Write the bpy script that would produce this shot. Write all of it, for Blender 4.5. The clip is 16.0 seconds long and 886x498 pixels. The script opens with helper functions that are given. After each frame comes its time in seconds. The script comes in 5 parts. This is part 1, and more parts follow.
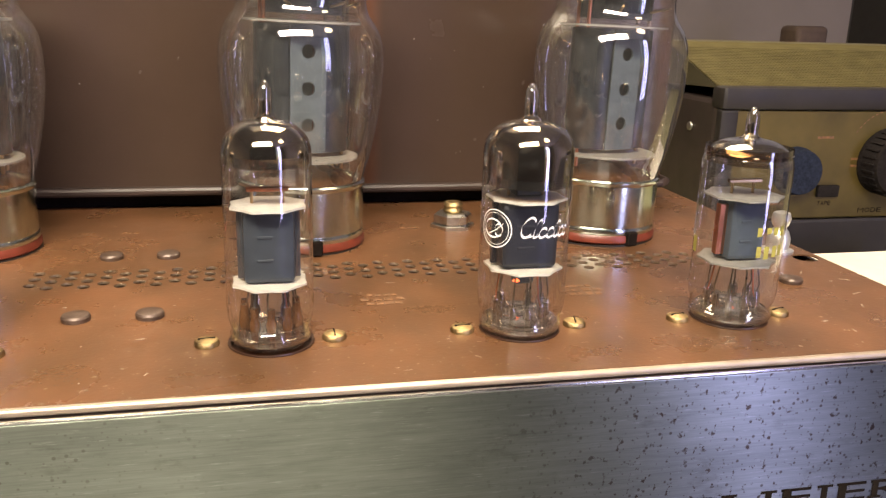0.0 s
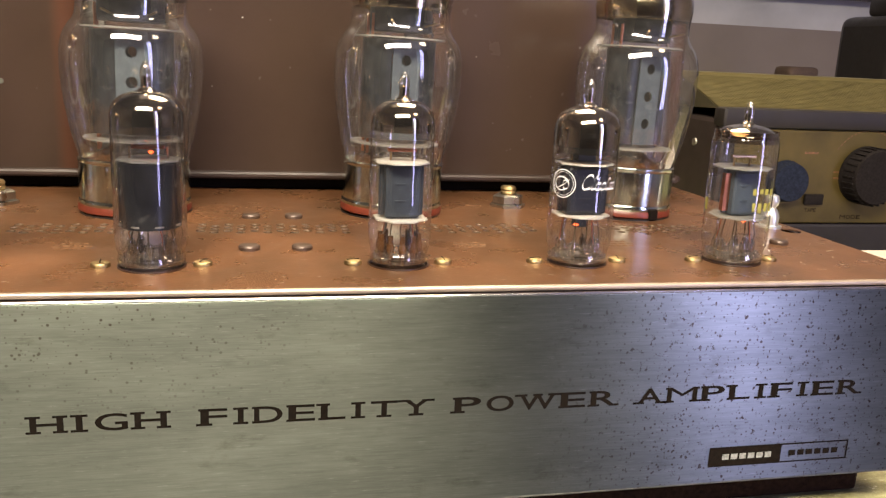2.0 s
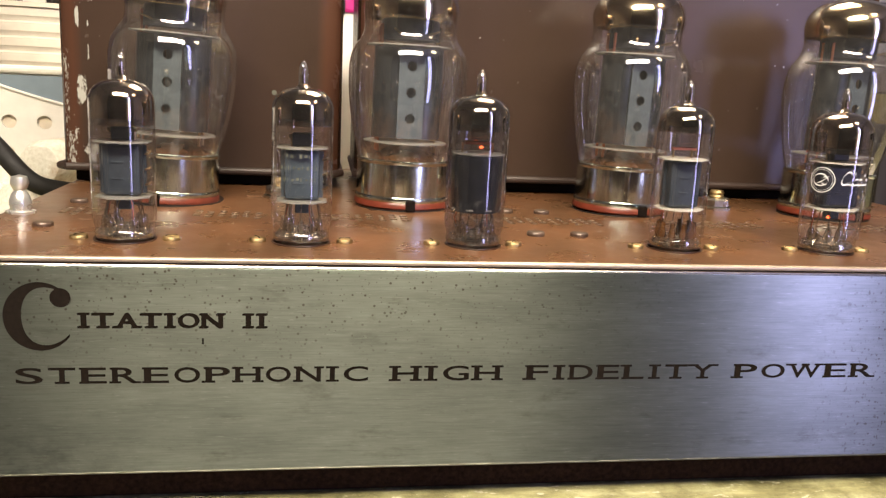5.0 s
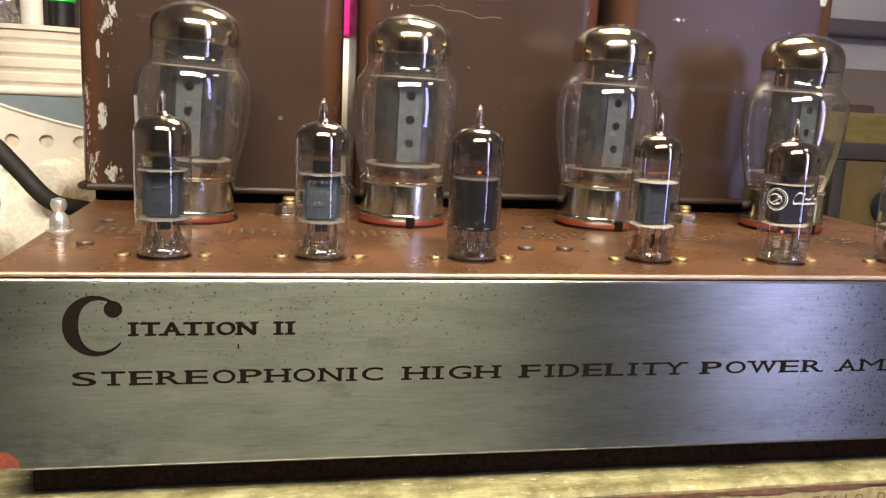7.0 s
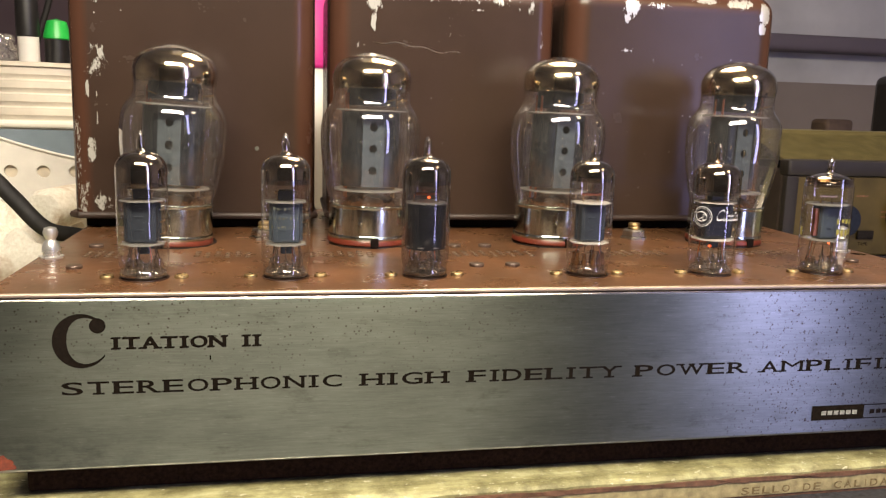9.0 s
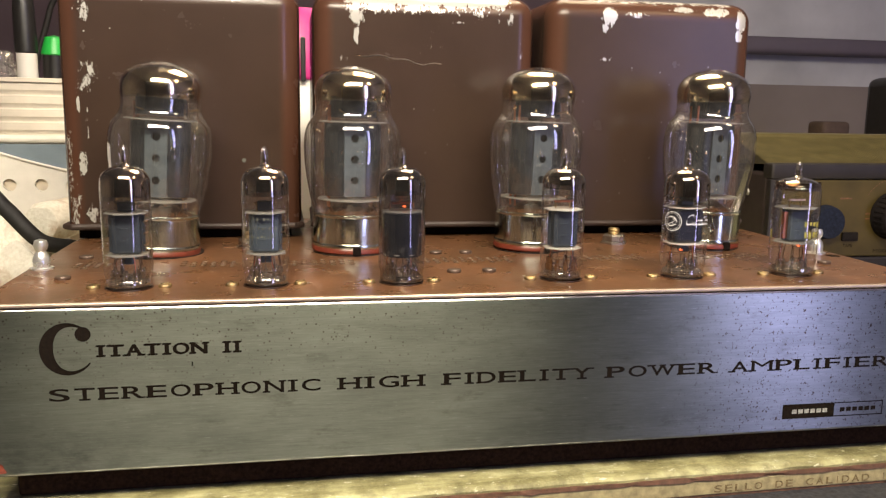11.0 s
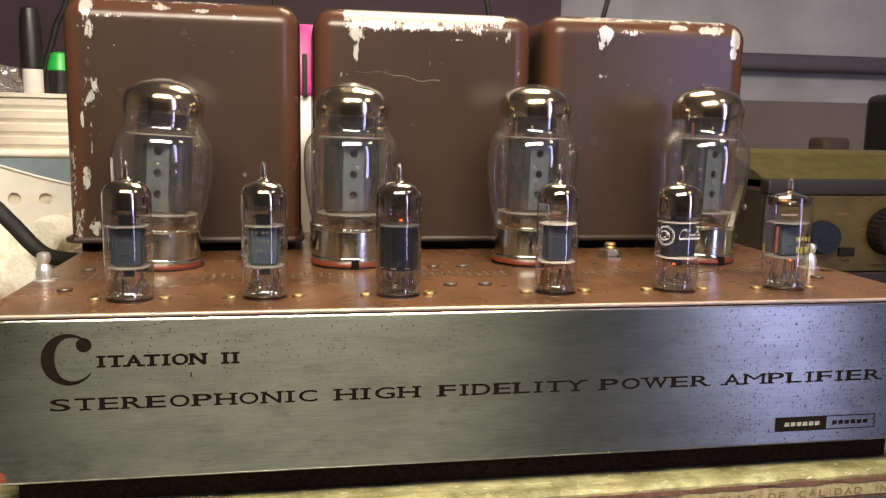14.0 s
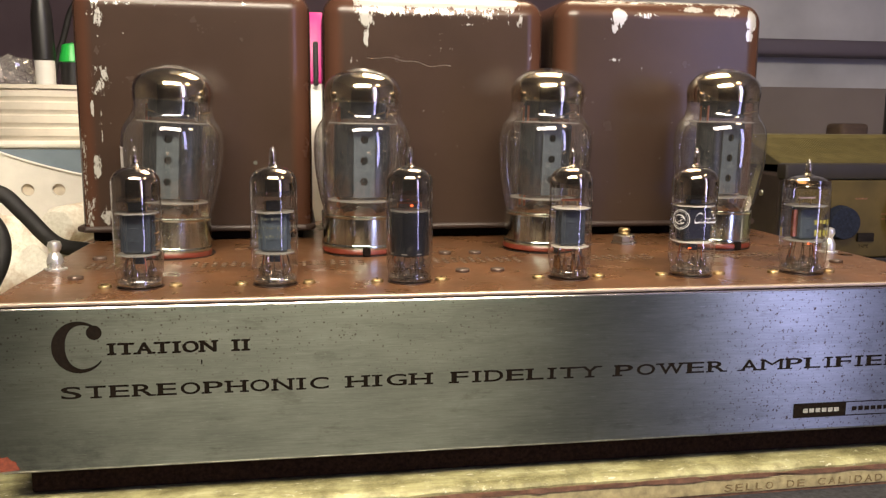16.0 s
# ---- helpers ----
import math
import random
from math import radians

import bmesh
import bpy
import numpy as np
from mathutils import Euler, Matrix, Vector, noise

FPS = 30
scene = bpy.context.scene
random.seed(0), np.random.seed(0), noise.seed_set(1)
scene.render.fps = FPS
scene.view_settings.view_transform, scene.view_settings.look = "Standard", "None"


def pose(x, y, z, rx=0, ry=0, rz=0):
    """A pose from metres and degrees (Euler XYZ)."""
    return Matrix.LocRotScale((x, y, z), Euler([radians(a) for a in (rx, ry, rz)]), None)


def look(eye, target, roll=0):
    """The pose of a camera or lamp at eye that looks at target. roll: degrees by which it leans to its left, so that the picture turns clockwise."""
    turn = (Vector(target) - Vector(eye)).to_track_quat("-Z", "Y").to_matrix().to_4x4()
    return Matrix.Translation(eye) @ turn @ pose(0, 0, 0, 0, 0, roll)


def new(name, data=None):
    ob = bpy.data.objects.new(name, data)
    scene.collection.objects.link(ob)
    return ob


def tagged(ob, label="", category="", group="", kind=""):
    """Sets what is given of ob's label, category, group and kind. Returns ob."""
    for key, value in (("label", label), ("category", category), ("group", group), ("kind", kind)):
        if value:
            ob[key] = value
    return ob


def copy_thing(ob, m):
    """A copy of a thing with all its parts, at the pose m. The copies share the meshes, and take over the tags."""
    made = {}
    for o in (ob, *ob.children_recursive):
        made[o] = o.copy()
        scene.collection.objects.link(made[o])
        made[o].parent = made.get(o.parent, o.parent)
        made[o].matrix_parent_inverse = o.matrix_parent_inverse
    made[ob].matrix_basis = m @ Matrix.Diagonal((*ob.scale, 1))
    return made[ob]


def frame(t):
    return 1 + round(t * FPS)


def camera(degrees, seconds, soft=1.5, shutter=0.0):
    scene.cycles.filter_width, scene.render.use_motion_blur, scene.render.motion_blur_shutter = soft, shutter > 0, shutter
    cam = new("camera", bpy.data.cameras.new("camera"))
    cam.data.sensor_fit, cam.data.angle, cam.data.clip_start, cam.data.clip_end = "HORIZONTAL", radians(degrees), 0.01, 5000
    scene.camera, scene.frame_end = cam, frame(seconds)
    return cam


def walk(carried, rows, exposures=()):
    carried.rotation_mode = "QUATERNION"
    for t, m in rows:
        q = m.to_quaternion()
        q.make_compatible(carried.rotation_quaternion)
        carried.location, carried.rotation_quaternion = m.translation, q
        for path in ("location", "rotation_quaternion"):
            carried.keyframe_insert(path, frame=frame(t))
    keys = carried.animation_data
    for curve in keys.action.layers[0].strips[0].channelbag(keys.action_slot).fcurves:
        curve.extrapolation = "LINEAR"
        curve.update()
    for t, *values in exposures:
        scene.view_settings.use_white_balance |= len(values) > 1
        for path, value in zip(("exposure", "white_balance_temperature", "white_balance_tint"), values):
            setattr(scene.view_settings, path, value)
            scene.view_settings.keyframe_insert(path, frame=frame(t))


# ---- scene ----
cam = camera(56.02, 16.0, soft=1.3)
PATH = [
    (0, (0.01194, -0.15278, 0.16124), (0.4372, 1.7244, -0.3824), 1.68),
    (0.5, (-1e-05, -0.17376, 0.15889), (0.4244, 1.7215, -0.3183), 1.63),
    (1, (-0.00966, -0.19297, 0.15478), (0.4341, 1.7021, -0.3056), 2.29),
    (1.5, (-0.01914, -0.20756, 0.15495), (0.4222, 1.6898, -0.2979), 2.64),
    (2, (-0.02941, -0.22011, 0.15238), (0.4068, 1.678, -0.3026), 2.67),
    (2.5, (-0.04328, -0.23075, 0.14888), (0.3927, 1.6663, -0.3105), 2.70),
    (3, (-0.06025, -0.2343, 0.14711), (0.3529, 1.6691, -0.3074), 2.96),
    (3.5, (-0.07482, -0.2342, 0.14795), (0.3004, 1.6803, -0.2924), 2.98),
    (4, (-0.08913, -0.23999, 0.14893), (0.2623, 1.6821, -0.2776), 3.03),
    (4.5, (-0.10233, -0.2425, 0.14543), (0.2133, 1.6851, -0.2842), 2.88),
    (4.7, (-0.10699, -0.24386, 0.14281), (0.2018, 1.6891, -0.2675), 2.79),
    (6.8, (-0.13275, -0.27494, 0.15178), (0.2414, 1.6537, -0.2227), 2.82),
    (7, (-0.13167, -0.27865, 0.1522), (0.252, 1.6475, -0.2254), 2.78),
    (7.5, (-0.12544, -0.2872, 0.15301), (0.2658, 1.6388, -0.2177), 2.19),
    (8, (-0.12049, -0.29921, 0.15674), (0.2936, 1.6273, -0.1856), 1.86),
    (8.2, (-0.1216, -0.30291, 0.15867), (0.2868, 1.6258, -0.178), 1.91),
    (10.3, (-0.1084, -0.32492, 0.1596), (0.2394, 1.6157, -0.1766), 1.10),
    (10.5, (-0.10764, -0.32567, 0.16002), (0.2432, 1.6153, -0.1708), 0.99),
    (11, (-0.10661, -0.32744, 0.16142), (0.2525, 1.6138, -0.1591), 0.92),
    (11.5, (-0.10575, -0.33014, 0.16113), (0.2538, 1.6135, -0.144), 1.06),
    (12, (-0.10695, -0.33045, 0.16077), (0.2454, 1.6152, -0.1396), 1.25),
    (12.5, (-0.10725, -0.33006, 0.16088), (0.2481, 1.6152, -0.1385), 1.36),
    (13, (-0.10572, -0.33035, 0.16014), (0.259, 1.614, -0.1339), 1.38),
    (13.5, (-0.1054, -0.3312, 0.16049), (0.2621, 1.613, -0.1312), 1.34),
    (14, (-0.10434, -0.33366, 0.16171), (0.2467, 1.6145, -0.1234), 1.03),
    (14.5, (-0.10348, -0.33755, 0.16181), (0.2185, 1.6169, -0.1147), 0.51),
    (15, (-0.10539, -0.3393, 0.16087), (0.187, 1.6179, -0.1291), 0.16),
    (15.5, (-0.10434, -0.33504, 0.15794), (0.1848, 1.6199, -0.1498), 0.19),
    (16, (-0.10236, -0.33024, 0.15851), (0.214, 1.6208, -0.1471), 0.49),
]
walk(cam, [(t, look(eye, target, roll)) for t, eye, target, roll in PATH],
     exposures=[(0.0, 0.47), (2.5, 0.39), (3.0, 0.44), (3.5, 0.51), (4.0, 0.53), (4.5, 0.40), (7.0, 0.14), (8.0, 0.08), (10.5, 0.0), (16.0, 0.0)])

# ---------------------------------------------------------------- world and lamps
world = bpy.data.worlds.new("world")
scene.world = world
world.use_nodes = True
bg = world.node_tree.nodes["Background"]
sky = world.node_tree.nodes.new("ShaderNodeTexSky")
sky.sky_type, sky.sun_disc = "NISHITA", False
sky.sun_elevation, sky.sun_rotation = radians(35), radians(200)
world.node_tree.links.new(sky.outputs[0], bg.inputs[0])
bg.inputs[1].default_value = 0.1


def lamp(name, kind, m, power, colour, **settings):
    data = bpy.data.lights.new(name, kind)
    data.energy, data.color = power, colour
    if kind == "AREA":
        data.shape, data.size, data.size_y = "RECTANGLE", settings["w"], settings["h"]
    else:
        data.shadow_soft_size = settings["r"]
    ob = new(name, data)
    ob.matrix_world = m
    return tagged(ob, kind="structure")


CEIL, FLOOR, BT = 1.5, -0.76, 0.006     # BT: top of the plywood board
# the bench lamp over the front of the amplifier, the warm bulb beside it, the window
lamp("bench_lamp_light", "AREA", look((-0.10, -0.42, 0.62), (-0.09, -0.02, 0.10)), 14.5, (1.0, 0.88, 0.70), w=0.56, h=0.15)
lamp("shelf_lamp_light", "AREA", look((0.06, 0.36, 0.80), (0.03, 0.10, 0.10)), 9.0, (1.0, 0.80, 0.54), w=0.52, h=0.30)
lamp("bulb_light", "POINT", pose(0.36, -0.22, 0.62), 2.2, (1.0, 0.76, 0.46), r=0.06)
lamp("window_light", "AREA", look((1.13, -1.60, 0.50), (0.98, 0.0, 0.45)), 13, (0.50, 0.49, 1.0), w=0.25, h=1.7)


# ---------------------------------------------------------------- materials
def nodes_of(name):
    m = bpy.data.materials.new(name)
    m.use_nodes = True
    nt = m.node_tree
    return m, nt, nt.nodes["Principled BSDF"]


def link(nt, a, b):
    nt.links.new(a, b)


def coords(nt, scale=(1, 1, 1), kind="Object"):
    tc = nt.nodes.new("ShaderNodeTexCoord")
    mp = nt.nodes.new("ShaderNodeMapping")
    mp.inputs["Scale"].default_value = scale
    link(nt, tc.outputs[kind], mp.inputs["Vector"])
    return mp.outputs[0]


def noise_tex(nt, vec, scale, detail=4, rough=0.55):
    n = nt.nodes.new("ShaderNodeTexNoise")
    n.inputs["Scale"].default_value, n.inputs["Detail"].default_value = scale, detail
    n.inputs["Roughness"].default_value = rough
    link(nt, vec, n.inputs["Vector"])
    return n.outputs["Fac"]


def ramp(nt, fac, stops):
    r = nt.nodes.new("ShaderNodeValToRGB")
    el = r.color_ramp.elements
    while len(el) < len(stops):
        el.new(0.5)
    for e, (p, c) in zip(el, stops):
        e.position = p
        e.color = (*c, 1) if len(c) == 3 else c
    link(nt, fac, r.inputs[0])
    return r.outputs[0]


def mix(nt, fac, a, b, blend="MIX"):
    m = nt.nodes.new("ShaderNodeMix")
    m.data_type, m.blend_type = "RGBA", blend
    for sock, v in ((m.inputs[0], fac), (m.inputs[6], a), (m.inputs[7], b)):
        if hasattr(v, "is_linked"):
            link(nt, v, sock)
        elif isinstance(v, (int, float)):
            sock.default_value = v
        else:
            sock.default_value = (*v, 1)
    return m.outputs[2]


def bump(nt, bsdf, height, strength, dist):
    b = nt.nodes.new("ShaderNodeBump")
    b.inputs["Strength"].default_value, b.inputs["Distance"].default_value = strength, dist
    link(nt, height, b.inputs["Height"])
    link(nt, b.outputs[0], bsdf.inputs["Normal"])


def simple(name, colour, rough=0.5, metal=0.0, scale=200.0, vary=0.25, bumpy=0.0, coat=0.0, var_scale=None):
    m, nt, p = nodes_of(name)
    v = coords(nt)
    n = noise_tex(nt, v, var_scale or scale, 5)
    dark = tuple(c * (1 - vary) for c in colour)
    light = tuple(min(1, c * (1 + vary)) for c in colour)
    link(nt, ramp(nt, n, [(0.3, dark), (0.7, light)]), p.inputs["Base Color"])
    n2 = noise_tex(nt, v, scale * 0.35, 3)
    link(nt, ramp(nt, n2, [(0.3, (max(0, rough - 0.08),) * 3), (0.7, (min(1, rough + 0.08),) * 3)]), p.inputs["Roughness"])
    p.inputs["Metallic"].default_value = metal
    p.inputs["Coat Weight"].default_value = coat
    if bumpy:
        bump(nt, p, noise_tex(nt, v, scale * 2.5, 3), bumpy, 0.0006)
    return m


def brown_paint(name, chips):
    """Brown enamel; chips: how much bare metal shows, by a scratched noise."""
    m, nt, p = nodes_of(name)
    v = coords(nt)
    base = ramp(nt, noise_tex(nt, v, 22, 5), [(0.28, (0.080, 0.0385, 0.0175)), (0.72, (0.146, 0.066, 0.031))])
    speck = ramp(nt, noise_tex(nt, v, 620, 2), [(0.66, (0, 0, 0)), (0.74, (1, 1, 1))])
    base = mix(nt, speck, base, (0.20, 0.14, 0.09))
    smear = ramp(nt, noise_tex(nt, coords(nt, (1, 0.5, 1)), 55, 6, 0.65), [(0.35, (0.80, 0.84, 0.82)), (0.65, (1.08, 1.05, 1.0))])
    base = mix(nt, 1.0, base, smear, "MULTIPLY")
    n1 = noise_tex(nt, v, 90, 8, 0.7)
    worn = ramp(nt, n1, [(chips, (0, 0, 0)), (chips + 0.02, (1, 1, 1))])
    scratch = ramp(nt, noise_tex(nt, coords(nt, (1, 9, 1)), 160, 3), [(0.735, (0, 0, 0)), (0.76, (1, 1, 1))])
    both = mix(nt, 1.0, worn, scratch, "LIGHTEN")
    link(nt, mix(nt, both, base, (0.45, 0.40, 0.33)), p.inputs["Base Color"])
    link(nt, ramp(nt, noise_tex(nt, v, 60, 5), [(0.3, (0.24,) * 3), (0.7, (0.36,) * 3)]), p.inputs["Roughness"])
    bump(nt, p, noise_tex(nt, v, 900, 2), 0.10, 0.0004)
    return m


def cover_paint():
    """Brown enamel of the transformer covers, chipped to bare metal on edges."""
    m, nt, p = nodes_of("cover_paint")
    v = coords(nt)
    base = ramp(nt, noise_tex(nt, v, 18, 5), [(0.3, (0.0375, 0.0232, 0.0172)), (0.7, (0.0465, 0.0288, 0.0212))])
    # reddish warm light on the bends, mixed into the enamel colour
    warm_bend = nt.nodes.new("ShaderNodeAttribute")
    warm_bend.attribute_name = "warm_bend"
    base = mix(nt, warm_bend.outputs["Fac"], base, (0.125, 0.043, 0.021))
    at = nt.nodes.new("ShaderNodeAttribute")
    at.attribute_name = "wear"
    rough_noise = mix(nt, 0.42, noise_tex(nt, coords(nt, (1.3, 1, 0.6)), 150, 9, 0.80), noise_tex(nt, coords(nt, (1.4, 1, 0.5)), 480, 5, 0.75))
    add = nt.nodes.new("ShaderNodeMath")
    add.operation = "MULTIPLY_ADD"
    add.inputs[1].default_value = 1.5
    link(nt, rough_noise, add.inputs[0])
    link(nt, at.outputs["Fac"], add.inputs[2])
    less = nt.nodes.new("ShaderNodeMath")
    less.operation = "SUBTRACT"
    less.inputs[1].default_value = 1.085
    link(nt, add.outputs[0], less.inputs[0])
    worn = ramp(nt, less.outputs[0], [(0.0, (0, 0, 0)), (0.02, (1, 1, 1))])
    dots = ramp(nt, noise_tex(nt, v, 300, 2), [(0.775, (0, 0, 0)), (0.80, (0.8,) * 3)])
    worn = mix(nt, 1.0, worn, dots, "LIGHTEN")
    link(nt, mix(nt, worn, base, (0.64, 0.62, 0.57)), p.inputs["Base Color"])
    half = nt.nodes.new("ShaderNodeMath")
    half.operation = "MULTIPLY"
    half.inputs[1].default_value = 0.45
    link(nt, worn, half.inputs[0])
    link(nt, half.outputs[0], p.inputs["Metallic"])
    link(nt, ramp(nt, noise_tex(nt, v, 70, 4), [(0.3, (0.245,) * 3), (0.7, (0.275,) * 3)]), p.inputs["Roughness"])
    p.inputs["Specular IOR Level"].default_value = 0.31
    bump(nt, p, noise_tex(nt, v, 500, 2), 0.06, 0.0004)
    return m


def brushed_steel():
    m, nt, p = nodes_of("brushed_steel")
    tan = nt.nodes.new("ShaderNodeTangent")
    tan.direction_type, tan.uv_map = "UV_MAP", "UVMap"
    v = coords(nt, (1, 1, 1))
    streak = noise_tex(nt, coords(nt, (40, 60, 1100)), 1.0, 4, 0.6)
    fine = noise_tex(nt, coords(nt, (110, 60, 3000)), 1.0, 2, 0.5)
    both = mix(nt, 0.5, streak, fine)
    col = ramp(nt, both, [(0.3, (0.245, 0.264, 0.226)), (0.7, (0.352, 0.374, 0.324))])
    blot = ramp(nt, noise_tex(nt, coords(nt, (1, 1, 3)), 17, 6, 0.6), [(0.3, (0.68,) * 3), (0.68, (1, 1, 1))])
    col = mix(nt, 1.0, col, blot, "MULTIPLY")
    # pale dashes put into the colour as glints of the brushing
    flash = ramp(nt, noise_tex(nt, coords(nt, (190, 60, 2200)), 1.0, 3, 0.6), [(0.60, (0, 0, 0)), (0.72, (1, 1, 1))])
    col = mix(nt, mix(nt, 1.0, flash, (0.26, 0.26, 0.26), "MULTIPLY"), col, (0.62, 0.63, 0.58))
    stain = ramp(nt, noise_tex(nt, coords(nt, (1, 1, 2.5)), 38, 8, 0.72), [(0.56, (1, 1, 1)), (0.68, (0.74, 0.72, 0.70))])
    col = mix(nt, 1.0, col, stain, "MULTIPLY")
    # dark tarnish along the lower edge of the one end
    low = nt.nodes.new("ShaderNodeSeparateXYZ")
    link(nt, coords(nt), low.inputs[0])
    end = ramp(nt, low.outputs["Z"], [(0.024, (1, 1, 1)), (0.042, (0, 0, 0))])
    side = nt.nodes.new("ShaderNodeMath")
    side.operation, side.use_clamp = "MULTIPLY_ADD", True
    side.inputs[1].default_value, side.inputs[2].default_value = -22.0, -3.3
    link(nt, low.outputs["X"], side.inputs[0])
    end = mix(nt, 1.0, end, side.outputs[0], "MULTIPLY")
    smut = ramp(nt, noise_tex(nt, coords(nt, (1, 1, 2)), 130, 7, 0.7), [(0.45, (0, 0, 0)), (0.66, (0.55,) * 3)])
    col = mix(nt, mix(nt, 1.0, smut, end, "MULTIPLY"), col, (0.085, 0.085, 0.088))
    # rust freckles, denser towards the upper right
    vor = nt.nodes.new("ShaderNodeTexVoronoi")
    vor.inputs["Scale"].default_value = 420
    link(nt, v, vor.inputs["Vector"])
    dots = ramp(nt, vor.outputs["Distance"], [(0.12, (0.72,) * 3), (0.20, (0, 0, 0))])
    vor2 = nt.nodes.new("ShaderNodeTexVoronoi")
    vor2.inputs["Scale"].default_value = 640
    link(nt, v, vor2.inputs["Vector"])
    fine_dots = ramp(nt, vor2.outputs["Distance"], [(0.09, (0.55,) * 3), (0.17, (0, 0, 0))])
    dots = mix(nt, 1.0, dots, fine_dots, "LIGHTEN")
    patch = ramp(nt, noise_tex(nt, v, 24, 4), [(0.20, (0, 0, 0)), (0.40, (1, 1, 1))])
    spots = mix(nt, 1.0, dots, patch, "MULTIPLY")
    sep = nt.nodes.new("ShaderNodeSeparateXYZ")
    link(nt, coords(nt), sep.inputs[0])
    zone = ramp(nt, sep.outputs["Z"], [(0.046, (0.08,) * 3), (0.078, (1, 1, 1))])
    away = nt.nodes.new("ShaderNodeMath")
    away.operation, away.use_clamp = "MULTIPLY_ADD", True
    away.inputs[1].default_value, away.inputs[2].default_value = -12.0, 0.2
    link(nt, sep.outputs["X"], away.inputs[0])
    zone = mix(nt, 1.0, zone, away.outputs[0], "MULTIPLY")
    right = ramp(nt, sep.outputs["X"], [(0.05, (0, 0, 0)), (0.095, (1, 1, 1))])
    zone = mix(nt, 1.0, zone, right, "LIGHTEN")
    spots = mix(nt, 1.0, spots, zone, "MULTIPLY")
    # larger uneven pits on the one end
    pits = ramp(nt, noise_tex(nt, coords(nt, (1, 1, 0.8)), 620, 3), [(0.61, (0, 0, 0)), (0.67, (0.9,) * 3)])
    spots = mix(nt, 1.0, spots, mix(nt, 1.0, pits, right, "MULTIPLY"), "LIGHTEN")
    col = mix(nt, spots, col, (0.060, 0.036, 0.022))
    link(nt, col, p.inputs["Base Color"])
    p.inputs["Metallic"].default_value = 1.0
    link(nt, ramp(nt, both, [(0.3, (0.275,) * 3), (0.7, (0.320,) * 3)]), p.inputs["Roughness"])
    p.inputs["Anisotropic"].default_value = 0.95
    link(nt, tan.outputs[0], p.inputs["Tangent"])
    bump(nt, p, both, 0.08, 0.0003)
    return m


def thin_glass(name, tint=(0.97, 0.97, 0.96), base=0.07, dust=0.02):
    m = bpy.data.materials.new(name)
    m.use_nodes = True
    nt = m.node_tree
    nt.nodes.clear()
    out = nt.nodes.new("ShaderNodeOutputMaterial")
    t = nt.nodes.new("ShaderNodeBsdfTransparent")
    g = nt.nodes.new("ShaderNodeBsdfGlossy")
    f = nt.nodes.new("ShaderNodeLayerWeight")
    f.inputs["Blend"].default_value = 0.5
    pw = nt.nodes.new("ShaderNodeMath")
    pw.operation = "POWER"
    pw.inputs[1].default_value = 1.9
    ma = nt.nodes.new("ShaderNodeMath")
    ma.operation, ma.use_clamp = "MULTIPLY_ADD", True
    ma.inputs[1].default_value, ma.inputs[2].default_value = 0.85, base
    mx = nt.nodes.new("ShaderNodeMixShader")
    t.inputs[0].default_value = (*tint, 1)
    g.inputs["Roughness"].default_value = 0.03
    link(nt, f.outputs["Facing"], pw.inputs[0])
    link(nt, pw.outputs[0], ma.inputs[0])
    link(nt, ma.outputs[0], mx.inputs[0])
    link(nt, t.outputs[0], mx.inputs[1])
    link(nt, g.outputs[0], mx.inputs[2])
    # a thin film of dust, which also paints the whitish haze of reflections
    d = nt.nodes.new("ShaderNodeBsdfDiffuse")
    d.inputs[0].default_value = (0.75, 0.72, 0.66, 1)
    dm = nt.nodes.new("ShaderNodeMixShader")
    n = noise_tex(nt, coords(nt), 260, 5)
    link(nt, ramp(nt, n, [(0.35, (dust * 0.5,) * 3), (0.62, (dust,) * 3), (0.74, (dust * 3.5,) * 3)]), dm.inputs[0])
    link(nt, mx.outputs[0], dm.inputs[1])
    link(nt, d.outputs[0], dm.inputs[2])
    link(nt, dm.outputs[0], out.inputs[0])
    return m


def plywood():
    m, nt, p = nodes_of("plywood")
    v = coords(nt)
    grain = noise_tex(nt, coords(nt, (14, 70, 70)), 2.2, 8, 0.68)
    col = ramp(nt, grain, [(0.28, (0.19, 0.170, 0.072)), (0.50, (0.40, 0.375, 0.185)), (0.72, (0.57, 0.555, 0.32))])
    dirt = ramp(nt, noise_tex(nt, v, 42, 9, 0.72), [(0.40, (0.36, 0.34, 0.29)), (0.58, (1, 1, 1))])
    chips = ramp(nt, noise_tex(nt, coords(nt, (60, 140, 140)), 3.0, 6, 0.7), [(0.60, (0, 0, 0)), (0.66, (1, 1, 1))])
    col = mix(nt, 0.9, col, dirt, "MULTIPLY")
    link(nt, mix(nt, chips, col, (0.62, 0.60, 0.44)), p.inputs["Base Color"])
    p.inputs["Roughness"].default_value = 0.55
    bump(nt, p, noise_tex(nt, coords(nt, (60, 140, 140)), 3.0, 6, 0.7), 0.5, 0.0012)
    return m


